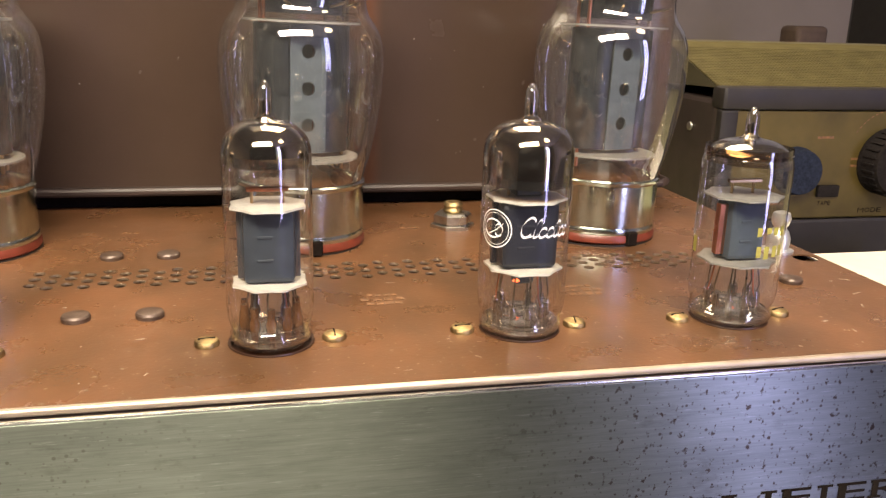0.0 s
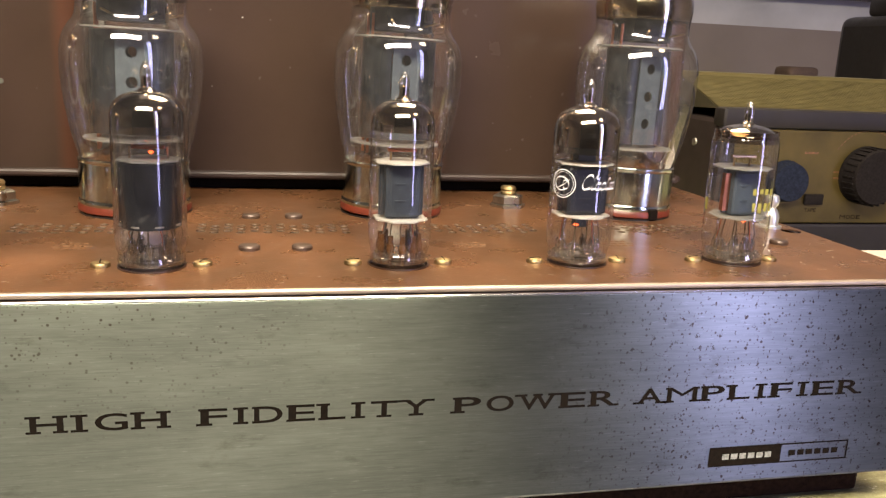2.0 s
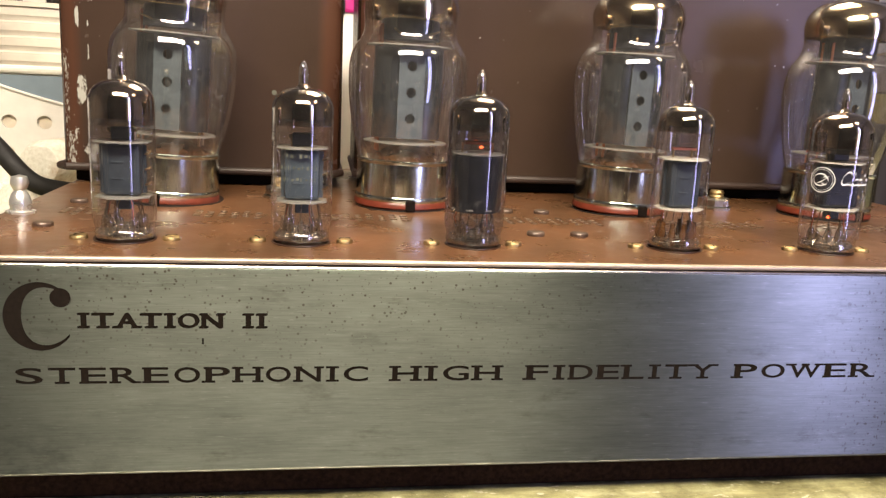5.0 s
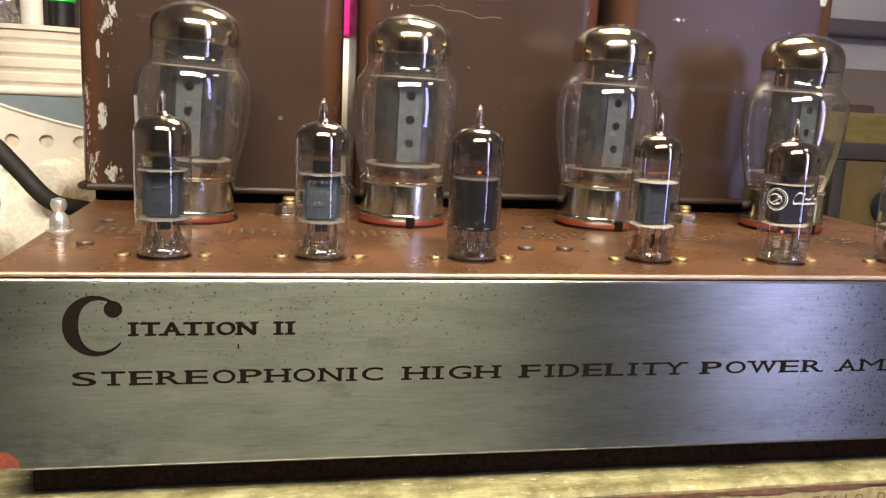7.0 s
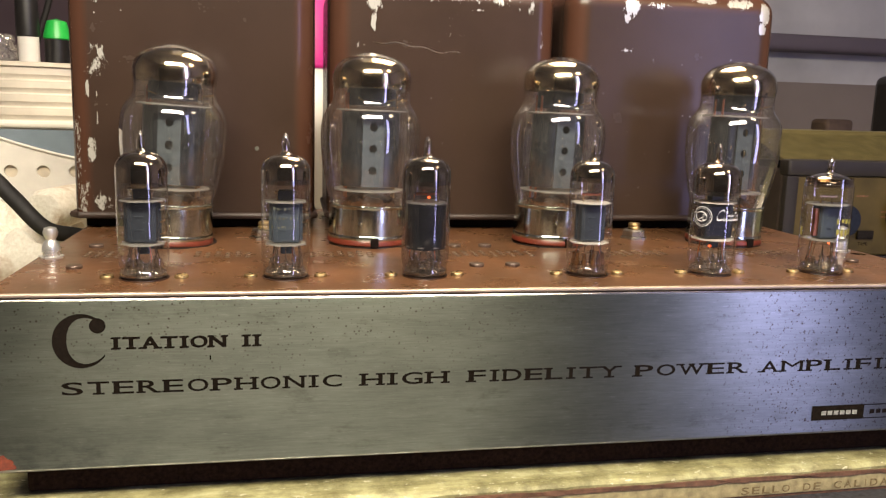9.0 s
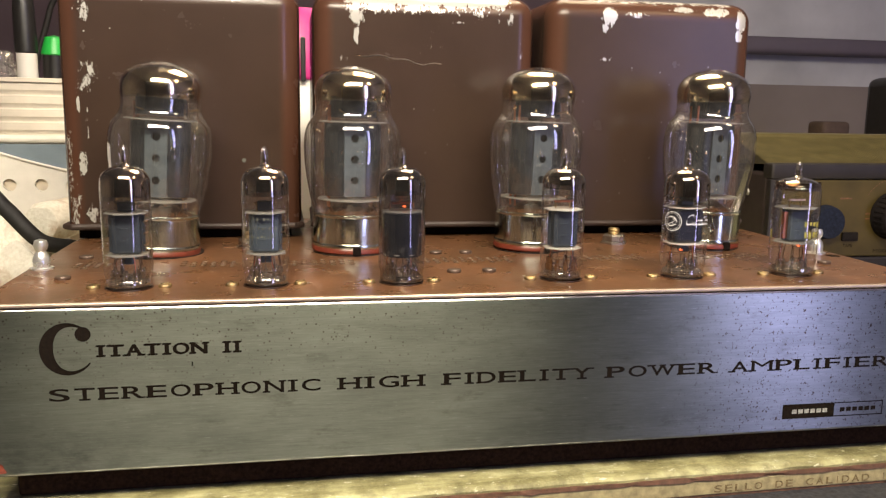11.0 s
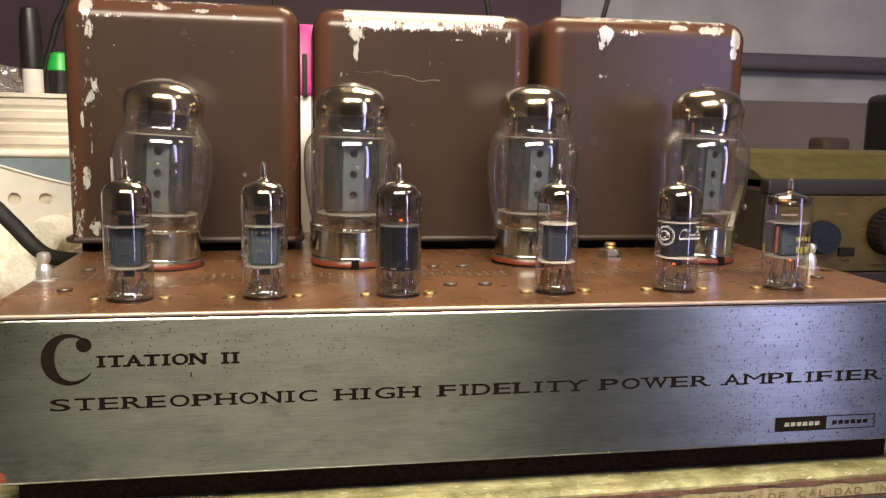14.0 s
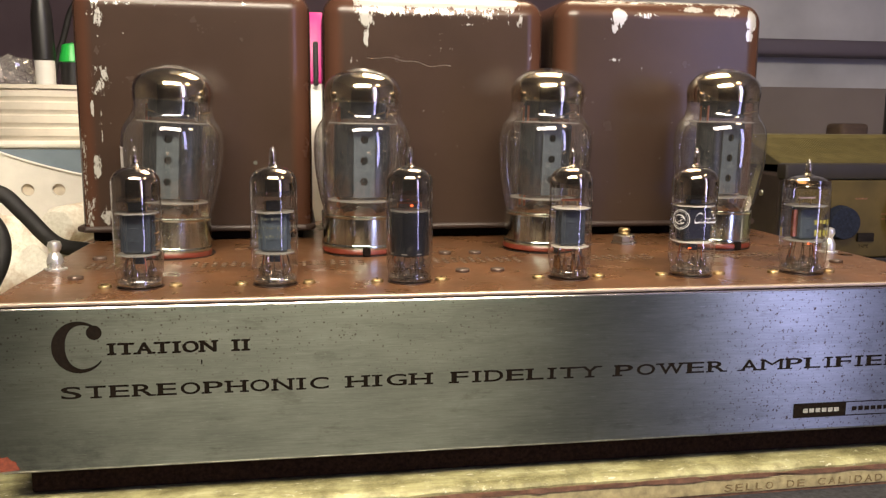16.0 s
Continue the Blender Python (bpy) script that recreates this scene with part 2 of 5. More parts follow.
def stained_cloth():
    """Off-white terry with brown stains and a fine nap."""
    m, nt, p = nodes_of("stained_cloth")
    v = coords(nt)
    nap = ramp(nt, noise_tex(nt, v, 420, 4), [(0.3, (0.64, 0.60, 0.52)), (0.7, (0.80, 0.77, 0.70))])
    stain = ramp(nt, noise_tex(nt, v, 30, 7, 0.68), [(0.50, (0, 0, 0)), (0.66, (0.8,) * 3)])
    link(nt, mix(nt, stain, nap, (0.36, 0.21, 0.10)), p.inputs["Base Color"])
    p.inputs["Roughness"].default_value = 0.95
    bump(nt, p, noise_tex(nt, v, 500, 3), 0.45, 0.0010)
    return m


def glow(name, colour, strength):
    m, nt, p = nodes_of(name)
    p.inputs["Base Color"].default_value = (0.3, 0.05, 0.02, 1)
    p.inputs["Emission Color"].default_value = (*colour, 1)
    p.inputs["Emission Strength"].default_value = strength
    return m


def matt(name, colour):
    """A dull print with almost no gloss."""
    m, nt, p = nodes_of(name)
    n = noise_tex(nt, coords(nt), 700, 4)
    link(nt, ramp(nt, n, [(0.3, tuple(c * 0.6 for c in colour)), (0.75, tuple(c * 1.5 for c in colour))]), p.inputs["Base Color"])
    p.inputs["Roughness"].default_value, p.inputs["Specular IOR Level"].default_value = 0.9, 0.08
    return m


M = {
    "chassis": brown_paint("chassis_enamel", 0.80),
    "cover": cover_paint(),
    "steel": brushed_steel(),
    "edge": simple("polished_edge", (0.75, 0.72, 0.66), 0.18, 1.0, 150, 0.12),
    "dull_edge": simple("dull_edge", (0.30, 0.29, 0.24), 0.42, 1.0, 150, 0.3),
    "ink": matt("black_ink", (0.010, 0.007, 0.005)),
    "rust": simple("rust_patch", (0.19, 0.042, 0.020), 0.85, 0, 500, 0.4, 0.4),
    "black": simple("black_plastic", (0.012, 0.011, 0.011), 0.4, 0, 200, 0.3, 0.1),
    "rubber": simple("black_rubber", (0.010, 0.0085, 0.0075), 0.68, 0, 300, 0.3, 0.15),
    # near-black that stands for shade in gaps, slots and the hollow chassis
    "shadow": matt("shade_black", (0.008, 0.005, 0.004)),
    "fold": simple("worn_lit_fold", (0.40, 0.32, 0.25), 0.38, 0.6, 120, 0.12),
    "hole_edge": simple("lit_hole_edge", (0.12, 0.082, 0.052), 0.42, 0.4, 400, 0.3),
    "brass": simple("brass", (0.34, 0.245, 0.12), 0.48, 1.0, 450, 0.45, 0.35),
    "zinc": simple("zinc_plate", (0.55, 0.54, 0.50), 0.30, 1.0, 300, 0.2, 0.1),
    "rivet": simple("dark_rivet", (0.085, 0.055, 0.040), 0.38, 0.3, 300, 0.3, 0.15),
    "post": simple("bright_nickel", (0.86, 0.85, 0.83), 0.30, 0.85, 100, 0.05),
    "chrome": simple("chrome", (0.86, 0.86, 0.86), 0.07, 1.0, 100, 0.04),
    "base": simple("tube_base_metal", (0.62, 0.69, 0.62), 0.17, 1.0, 140, 0.10, 0.03),
    "wafer": simple("red_brown_bakelite", (0.120, 0.022, 0.010), 0.4, 0, 200, 0.25),
    "getter": simple("getter_mirror", (0.44, 0.345, 0.25), 0.09, 1.0, 60, 0.25),
    "getter_pale": simple("pale_getter_mirror", (0.42, 0.345, 0.245), 0.06, 1.0, 60, 0.25),
    "anode_power": simple("ash_grey_anode", (0.088, 0.108, 0.124), 0.5, 0.3, 250, 0.15, 0.1),
    "wing": simple("dark_grey_anode", (0.030, 0.034, 0.040), 0.34, 0.6, 250, 0.2, 0.1),
    "getter_gold": simple("golden_getter_mirror", (0.70, 0.585, 0.40), 0.13, 1.0, 60, 0.3),
    "anode": simple("grey_anode", (0.030, 0.038, 0.052), 0.5, 0.3, 250, 0.2, 0.1),
    "anode_light": simple("pale_grey_anode", (0.058, 0.076, 0.100), 0.5, 0.3, 250, 0.15, 0.1),
    "anode_dark": simple("blackened_anode", (0.008, 0.009, 0.017), 0.45, 0.3, 250, 0.25, 0.1),
    "copper": simple("copper_rod", (0.45, 0.16, 0.08), 0.35, 1.0, 200, 0.2),
    "mica_grey": simple("grey_mica", (0.26, 0.25, 0.23), 0.35, 0, 500, 0.2),
    "mica": simple("mica", (0.58, 0.55, 0.50), 0.5, 0, 500, 0.15),
    "wire": simple("lead_wire", (0.40, 0.28, 0.155), 0.3, 1.0, 300, 0.2),
    "lead_dark": simple("tarnished_lead", (0.13, 0.095, 0.06), 0.35, 0.8, 300, 0.3),
    "socket": simple("brown_bakelite", (0.030, 0.014, 0.009), 0.35, 0, 200, 0.25),
    "amber": simple("amber_stem", (0.085, 0.034, 0.010), 0.2, 0.2, 250, 0.35),
    "glass": thin_glass("clear_glass", (0.985, 0.98, 0.965), 0.085, 0.010),
    "getter_rim": thin_glass("getter_rim", (0.30, 0.19, 0.11), 0.12, 0.01),
    "glass_power": thin_glass("power_tube_glass", (0.985, 0.98, 0.96), 0.13, 0.028),
    "glass_thick": thin_glass("thick_glass", (0.93, 0.90, 0.85), 0.22, 0.016),
    "glass_amber": thin_glass("amber_glass", (0.85, 0.72, 0.55), 0.07, 0.02),
    "glass_smoke": thin_glass("smoky_glass", (0.72, 0.71, 0.72), 0.075, 0.012),
    "white_print": simple("white_print", (0.80, 0.80, 0.78), 0.6, 0, 400, 0.1),
    "faint_print": simple("faint_print", (0.085, 0.090, 0.070), 0.6, 0, 400, 0.5),
    "yellow_print": simple("yellow_print", (0.27, 0.24, 0.045), 0.6, 0, 400, 0.2),
    "pale_ink": matt("pale_ink", (0.30, 0.30, 0.27)),
    "stamp": matt("stamp_ink", (0.17, 0.125, 0.065)),
    "faint_scratch": simple("bare_scratch", (0.28, 0.21, 0.15), 0.5, 0.2, 600, 0.4),
    "ochre_print": simple("ochre_print", (0.135, 0.062, 0.024), 0.6, 0, 600, 0.5),
    "heater": glow("heater_glow", (1.0, 0.13, 0.03), 3.5),
    "plywood": plywood(),
    "ply_edge": simple("plywood_edge", (0.30, 0.25, 0.13), 0.7, 0, 220, 0.4, 0.5),
    "ply_glue": simple("red_ply_layer", (0.12, 0.058, 0.033), 0.75, 0, 260, 0.4, 0.5),
    "gold": simple("gold_panel", (0.078, 0.056, 0.0135), 0.50, 0.5, 60, 0.35, 0.05, var_scale=26),
    "lip": simple("lip_enamel", (0.036, 0.021, 0.016), 0.5, 0, 100, 0.2),
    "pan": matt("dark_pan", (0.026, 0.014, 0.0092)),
    "mesh_gold": simple("gold_mesh", (0.130, 0.108, 0.043), 0.45, 0.5, 100, 0.2),
    "mesh_dark": simple("dark_gold", (0.045, 0.038, 0.018), 0.7, 0, 100, 0.2),
    "dark_brown": simple("dark_brown_metal", (0.028, 0.020, 0.018), 0.42, 0, 80, 0.25, 0.05),
    "grey_trim": simple("grey_trim", (0.012, 0.009, 0.008), 0.6, 0.1, 100, 0.2),
    "knob": matt("knob_plastic", (0.011, 0.009, 0.009)),
    "knob_face": matt("blue_grey_knob_face", (0.012, 0.015, 0.027)),
    "white_plastic": simple("white_plastic", (0.78, 0.75, 0.70), 0.38, 0, 60, 0.06),
    "cream": simple("cream_plastic", (0.72, 0.66, 0.56), 0.4, 0, 60, 0.08),
    "pale_blue": simple("blue_grey_plastic", (0.20, 0.25, 0.30), 0.35, 0, 60, 0.08),
    "hole": simple("half_lit_hole", (0.66, 0.58, 0.47), 0.7, 0, 80, 0.15),
    "green": simple("green_cap", (0.02, 0.42, 0.06), 0.35, 0, 80, 0.1),
    "magenta": simple("magenta_plastic", (0.55, 0.02, 0.22), 0.4, 0, 40, 0.15),
    "cloth": stained_cloth(),
    "wall": simple("grey_wall_paint", (0.58, 0.57, 0.54), 0.8, 0, 30, 0.2, 0.2, var_scale=5),
    "wall_dark": simple("plum_wall_paint", (0.060, 0.038, 0.048), 0.8, 0, 30, 0.2, 0.2, var_scale=5),
    "wall_low": simple("brown_glow_tone", (0.26, 0.215, 0.175), 0.8, 0, 30, 0.15, 0.2, var_scale=4),
    "wall_tan": simple("tan_wall_paint", (0.36, 0.31, 0.25), 0.85, 0, 30, 0.15, 0.2, var_scale=5),
    "ceiling": simple("ceiling_paint", (0.50, 0.47, 0.42), 0.9, 0, 30, 0.1),
    "floor": simple("floor_boards", (0.16, 0.10, 0.06), 0.6, 0, 30, 0.3),
    "table": simple("speckled_black_table", (0.035, 0.036, 0.042), 0.5, 0, 420, 0.75, 0.2),
    "box_brown": simple("brown_cardboard", (0.105, 0.070, 0.050), 0.8, 0, 60, 0.2),
    "shelf": simple("shaded_shelf", (0.15, 0.125, 0.14), 0.7, 0, 60, 0.06, var_scale=8),
    "film": thin_glass("clear_film", (0.90, 0.86, 0.92), 0.14, 0.20),
}


# ---------------------------------------------------------------- building helpers
def thing(name, x, y, z, label, category, group="", rz=0.0):
    ob = new(name)
    ob.empty_display_size = 0.01
    ob.matrix_world = pose(x, y, z, 0, 0, rz)
    return tagged(ob, label, category, group)


def finish(bm, smooth=True, angle=35):
    bmesh.ops.remove_doubles(bm, verts=bm.verts, dist=1e-7)
    bmesh.ops.recalc_face_normals(bm, faces=bm.faces)
    for f in bm.faces:
        f.smooth = smooth
    for e in bm.edges:
        if len(e.link_faces) == 2:
            turn = e.calc_face_angle(0)
            a, b = (f.calc_area() for f in e.link_faces)
            # a broad flat beside a narrow bevel keeps its own normal
            if turn > radians(angle) or (turn > radians(12) and max(a, b) > 12 * min(a, b)):
                e.smooth = False


def part(name, bm, material, parent=None, label="", smooth=True, kind=""):
    finish(bm, smooth)
    me = bpy.data.meshes.new(name)
    bm.to_mesh(me)
    bm.free()
    me.materials.append(M[material])
    ob = new(name, me)
    ob.parent = parent
    return tagged(ob, label, kind=kind)


def box(bm, x0, x1, y0, y1, z0, z1, bevel=0.0, seg=2, m=None):
    vs = [bm.verts.new((x, y, z)) for z in (z0, z1) for y in (y0, y1) for x in (x0, x1)]
    fs = [bm.faces.new([vs[i] for i in q]) for q in ((0, 2, 3, 1), (4, 5, 7, 6), (0, 1, 5, 4), (2, 6, 7, 3), (0, 4, 6, 2), (1, 3, 7, 5))]
    if bevel:
        es = list({e for f in fs for e in f.edges})
        r = bmesh.ops.bevel(bm, geom=es, offset=bevel, segments=seg, profile=0.5, affect="EDGES")
        vs = list({v for f in r["faces"] for v in f.verts} | {v for v in vs if v.is_valid})
    if m is not None:
        bmesh.ops.transform(bm, matrix=m, verts=vs)
    return bm


def lathe(bm, profile, n=40, cx=0.0, cy=0.0, m=None, closed=False):
    """Turns (r, z) pairs round the z axis; r = 0 makes a pole."""
    rings, made = [], []
    for r, z in profile:
        if r < 1e-9:
            ring = [bm.verts.new((cx, cy, z))]
        else:
            ring = [bm.verts.new((cx + r * math.cos(2 * math.pi * i / n), cy + r * math.sin(2 * math.pi * i / n), z)) for i in range(n)]
        rings.append(ring)
        made += ring
    pairs = list(zip(rings, rings[1:])) + ([(rings[-1], rings[0])] if closed else [])
    for a, b in pairs:
        for i in range(n):
            j = (i + 1) % n
            q = [a[i % len(a)], a[j % len(a)], b[j % len(b)], b[i % len(b)]]
            q = [v for k, v in enumerate(q) if v not in q[:k]]
            if len(q) > 2:
                bm.faces.new(q)
    if m is not None:
        bmesh.ops.transform(bm, matrix=m, verts=made)
    return bm


def tube_path(bm, pts, r, n=10, cap=True):
    """A round rod along the points."""
    pts = [Vector(p) for p in pts]
    rings = []
    up = Vector((0.13, 0.21, 0.97))
    for i, p in enumerate(pts):
        d = (pts[min(i + 1, len(pts) - 1)] - pts[max(i - 1, 0)]).normalized()
        # the frame is carried along from ring to ring
        a = d.cross(up) if i == 0 else last - d * last.dot(d)
        if a.length < 0.05:
            a = d.cross(Vector((1, 0, 0)))
        a.normalize()
        last = a
        b = d.cross(a)
        rr = r[i] if isinstance(r, (list, tuple)) else r
        rings.append([bm.verts.new(p + rr * (math.cos(2 * math.pi * k / n) * a + math.sin(2 * math.pi * k / n) * b)) for k in range(n)])
    for a, b in zip(rings, rings[1:]):
        for k in range(n):
            bm.faces.new((a[k], a[(k + 1) % n], b[(k + 1) % n], b[k]))
    if cap:
        bm.faces.new(rings[0][::-1])
        bm.faces.new(rings[-1])
    return bm


def spline(pts, per=8):
    """Catmull-Rom points through pts."""
    p = [Vector(q) for q in pts]
    p = [2 * p[0] - p[1]] + p + [2 * p[-1] - p[-2]]
    out = []
    for i in range(1, len(p) - 2):
        for k in range(per):
            t = k / per
            a, b, c, d = p[i - 1], p[i], p[i + 1], p[i + 2]
            out.append(0.5 * ((2 * b) + (c - a) * t + (2 * a - 5 * b + 4 * c - d) * t * t + (3 * b - a - 3 * c + d) * t ** 3))
    return out + [p[-2]]


def outline_solid(bm, loops, z0, z1):
    """A sheet with holes: loops of (x, y), the first one outside, from z0 up to z1."""
    edges = []
    for loop in loops:
        vs = [bm.verts.new((x, y, z1)) for x, y in loop]
        edges += [bm.edges.new((vs[i], vs[(i + 1) % len(vs)])) for i in range(len(vs))]
    r = bmesh.ops.triangle_fill(bm, use_beauty=True, use_dissolve=False, edges=edges, normal=(0, 0, 1))
    faces = [g for g in r["geom"] if isinstance(g, bmesh.types.BMFace)]
    ex = bmesh.ops.extrude_face_region(bm, geom=faces, use_keep_orig=True)
    bmesh.ops.translate(bm, verts=[g for g in ex["geom"] if isinstance(g, bmesh.types.BMVert)], vec=(0, 0, z0 - z1))
    return bm


def circle(cx, cy, r, n=12, sy=1.0):
    return [(cx + r * math.cos(2 * math.pi * i / n), cy + sy * r * math.sin(2 * math.pi * i / n)) for i in range(n)]


def glyph(ch):
    cu = bpy.data.curves.new("glyph", "FONT")
    cu.body, cu.offset, cu.resolution_u = ch, (0.0 if ch in "M" else 0.013), 4
    ob = bpy.data.objects.new("glyph", cu)
    scene.collection.objects.link(ob)
    me = bpy.data.meshes.new_from_object(ob.evaluated_get(bpy.context.evaluated_depsgraph_get()))
    bpy.data.objects.remove(ob)
    vs = [(v.co.x, v.co.y) for v in me.vertices]
    me.calc_loop_triangles()
    fs = [tuple(p.vertices) for p in me.loop_triangles]
    bpy.data.meshes.remove(me)
    x0, x1 = min(v[0] for v in vs), max(v[0] for v in vs)
    y0, y1 = min(v[1] for v in vs), max(v[1] for v in vs)
    return [((x - x0) / (x1 - x0), (y - y0) / (y1 - y0)) for x, y in vs], fs


GLYPHS = {}
WIDTHS = {"I": 0.52, "M": 1.25, "W": 1.35, "E": 0.95, "F": 0.92, "L": 0.9, "P": 0.95}
# slab serifs: letter -> (centre across, 0 foot or 1 head, width)
SERIFS = {"H": ((0.10, 0, .34), (0.90, 0, .34), (0.10, 1, .34), (0.90, 1, .34)), "I": ((0.5, 0, 1.5), (0.5, 1, 1.5)), "T": ((0.5, 0, .42),),
          "N": ((0.08, 0, .30), (0.08, 1, .26), (0.92, 1, .30)), "M": ((0.06, 0, .28), (0.94, 0, .28), (0.06, 1, .18), (0.94, 1, .18)),
          "A": ((0.05, 0, .34), (0.95, 0, .34)), "P": ((0.12, 0, .42), (0.06, 1, .2)), "F": ((0.14, 0, .46), (0.06, 1, .2)),
          "R": ((0.12, 0, .34), (0.95, 0, .22), (0.06, 1, .2)), "E": ((0.06, 0, .2), (0.06, 1, .2)), "L": ((0.1, 1, .42), (0.04, 0, .2)),
          "D": ((0.06, 0, .2), (0.06, 1, .2)), "Y": ((0.5, 0, .42), (0.05, 1, .36), (0.95, 1, .36)), "W": ((0.04, 1, .26), (0.96, 1, .26), (0.5, 1, .2))}


def word(bm, text, x0, x1, z0, z1, y, serif=True, gap=0.20):
    """Letters filling x0..x1 and z0..z1 on an upright sheet at y, facing -y, a hair thick."""
    wid = [WIDTHS.get(c, 1.0) for c in text]
    unit = (x1 - x0) / (sum(wid) + gap * (len(text) - 1))
    x, h = x0, z1 - z0
    for c, w in zip(text, wid):
        if c != " ":
            if c not in GLYPHS:
                GLYPHS[c] = glyph(c)
            vs, fs = GLYPHS[c]
            inset = 0.30 if (c == "I" and serif) else (0.40 if c == "I" else 0.0)
            gx, gw = x + inset * unit * w, unit * w * (1 - 2 * inset)
            made = [bm.verts.new((gx + u * gw, y, z0 + v * h)) for u, v in vs]
            for f in fs:
                try:
                    bm.faces.new([made[i] for i in f])
                except ValueError:
                    pass
            if serif:
                for cx, top, sw in SERIFS.get(c, ()):
                    mid, half = gx + cx * gw, sw * unit * w * 0.66
                    if c == "I":
                        half = 0.5 * unit * w
                    za, zb = (z1 - 0.135 * h, z1) if top else (z0, z0 + 0.135 * h)
                    box(bm, mid - half, mid + half, y - 0.00004, y - 0.00001, za, zb)
        x += unit * (w + gap)
    return bm


# ---------------------------------------------------------------- the room and the bench
def slab(name, lo, hi, material, label):
    bm = bmesh.new()
    box(bm, lo[0], hi[0], lo[1], hi[1], lo[2], hi[2])
    ob = part(name, bm, material, None, label, smooth=False, kind="structure")
    return ob


X0, X1, Y0, Y1 = -1.6, 1.9, -1.75, 1.25
slab("floor", (X0, Y0, FLOOR - 0.05), (X1, Y1, FLOOR), "floor", "dark brown floorboards under the bench")
slab("ceiling", (X0, Y0, CEIL), (X1, Y1, CEIL + 0.05), "ceiling", "plain cream ceiling")
slab("wall_north", (X0, Y1, FLOOR), (X1, Y1 + 0.1, CEIL), "wall", "dim grey painted wall")
# added board, coloured as the soft brown reflection low on the wall
slab("wall_panel", (0.20, Y1 - 0.012, FLOOR), (X1, Y1, 0.230), "wall_low", "brown-grey board added for the soft brown light low on the wall")
# unseen side walls, made tan as reflectors for glass edges and fill light
slab("wall_west", (X0 - 0.1, Y0, FLOOR), (X0, Y1 + 0.1, CEIL), "wall_tan", "unseen tan side wall, pale to lighten the glass edges")
slab("wall_east", (X1, Y0, FLOOR), (X1 + 0.1, Y1 + 0.1, CEIL), "wall_tan", "unseen tan side wall, pale to lighten the glass edges")
WX0, WX1, WZ0, WZ1 = 0.85, 1.40, -0.40, 1.35
bm = bmesh.new()
for a, b, c, d in ((X0, WX0, FLOOR, CEIL), (WX1, X1, FLOOR, CEIL), (WX0, WX1, FLOOR, WZ0), (WX0, WX1, WZ1, CEIL)):
    box(bm, a, b, Y0 - 0.1, Y0, c, d)
# unseen wall, kept dark so that the domes reflect a dark front
part("wall_south", bm, "wall_dark", None, "unseen plum wall with a tall window, dark for the reflections", smooth=False, kind="structure")

# the two lamps that light the bench, hung out of sight above it
def bench_lamp(x, y, z, tx, w, h, label):
    t = thing("bench_lamp", x, y, z, label, "lamp")
    bm = box(bmesh.new(), -w / 2 - 0.02, w / 2 + 0.02, -h / 2 - 0.02, h / 2 + 0.02, 0.004, 0.040, 0.006)
    hood = part("hood", bm, "white_plastic", t, "white metal hood")
    t.matrix_world = Matrix.Translation((x, y, z)) @ Matrix.Rotation(radians(tx), 4, "X")
    for s_ in (-1, 1):
        up = Matrix.Rotation(radians(-tx), 4, "X")
        top = up @ Vector((s_ * w * 0.4, 0, CEIL - z))
        part("rod", tube_path(bmesh.new(), [(s_ * w * 0.4, 0, 0.038), tuple(top)], 0.004, 8), "zinc", t, "thin metal rod")


bench_lamp(-0.10, -0.42, 0.62, 37.5, 0.56, 0.15, "white hooded bench lamp hung from the ceiling")
bench_lamp(0.06, 0.36, 0.80, -20.4, 0.52, 0.30, "broad white hooded lamp hung over the bench")

# window frame and sill in the south wall
window = new("window_1")
tagged(window, "tall window with a pale wooden frame", "window", kind="structure")
bm = bmesh.new()
for a, b, c, d in ((WX0, WX0 + 0.03, WZ0, WZ1), (WX1 - 0.03, WX1, WZ0, WZ1), (WX0 + 0.03, WX1 - 0.03, WZ0, WZ0 + 0.03), (WX0 + 0.03, WX1 - 0.03, WZ1 - 0.03, WZ1)):
    box(bm, a, b, Y0 - 0.08, Y0 - 0.03, c, d)
part("window_frame", bm, "white_plastic", window, smooth=False)


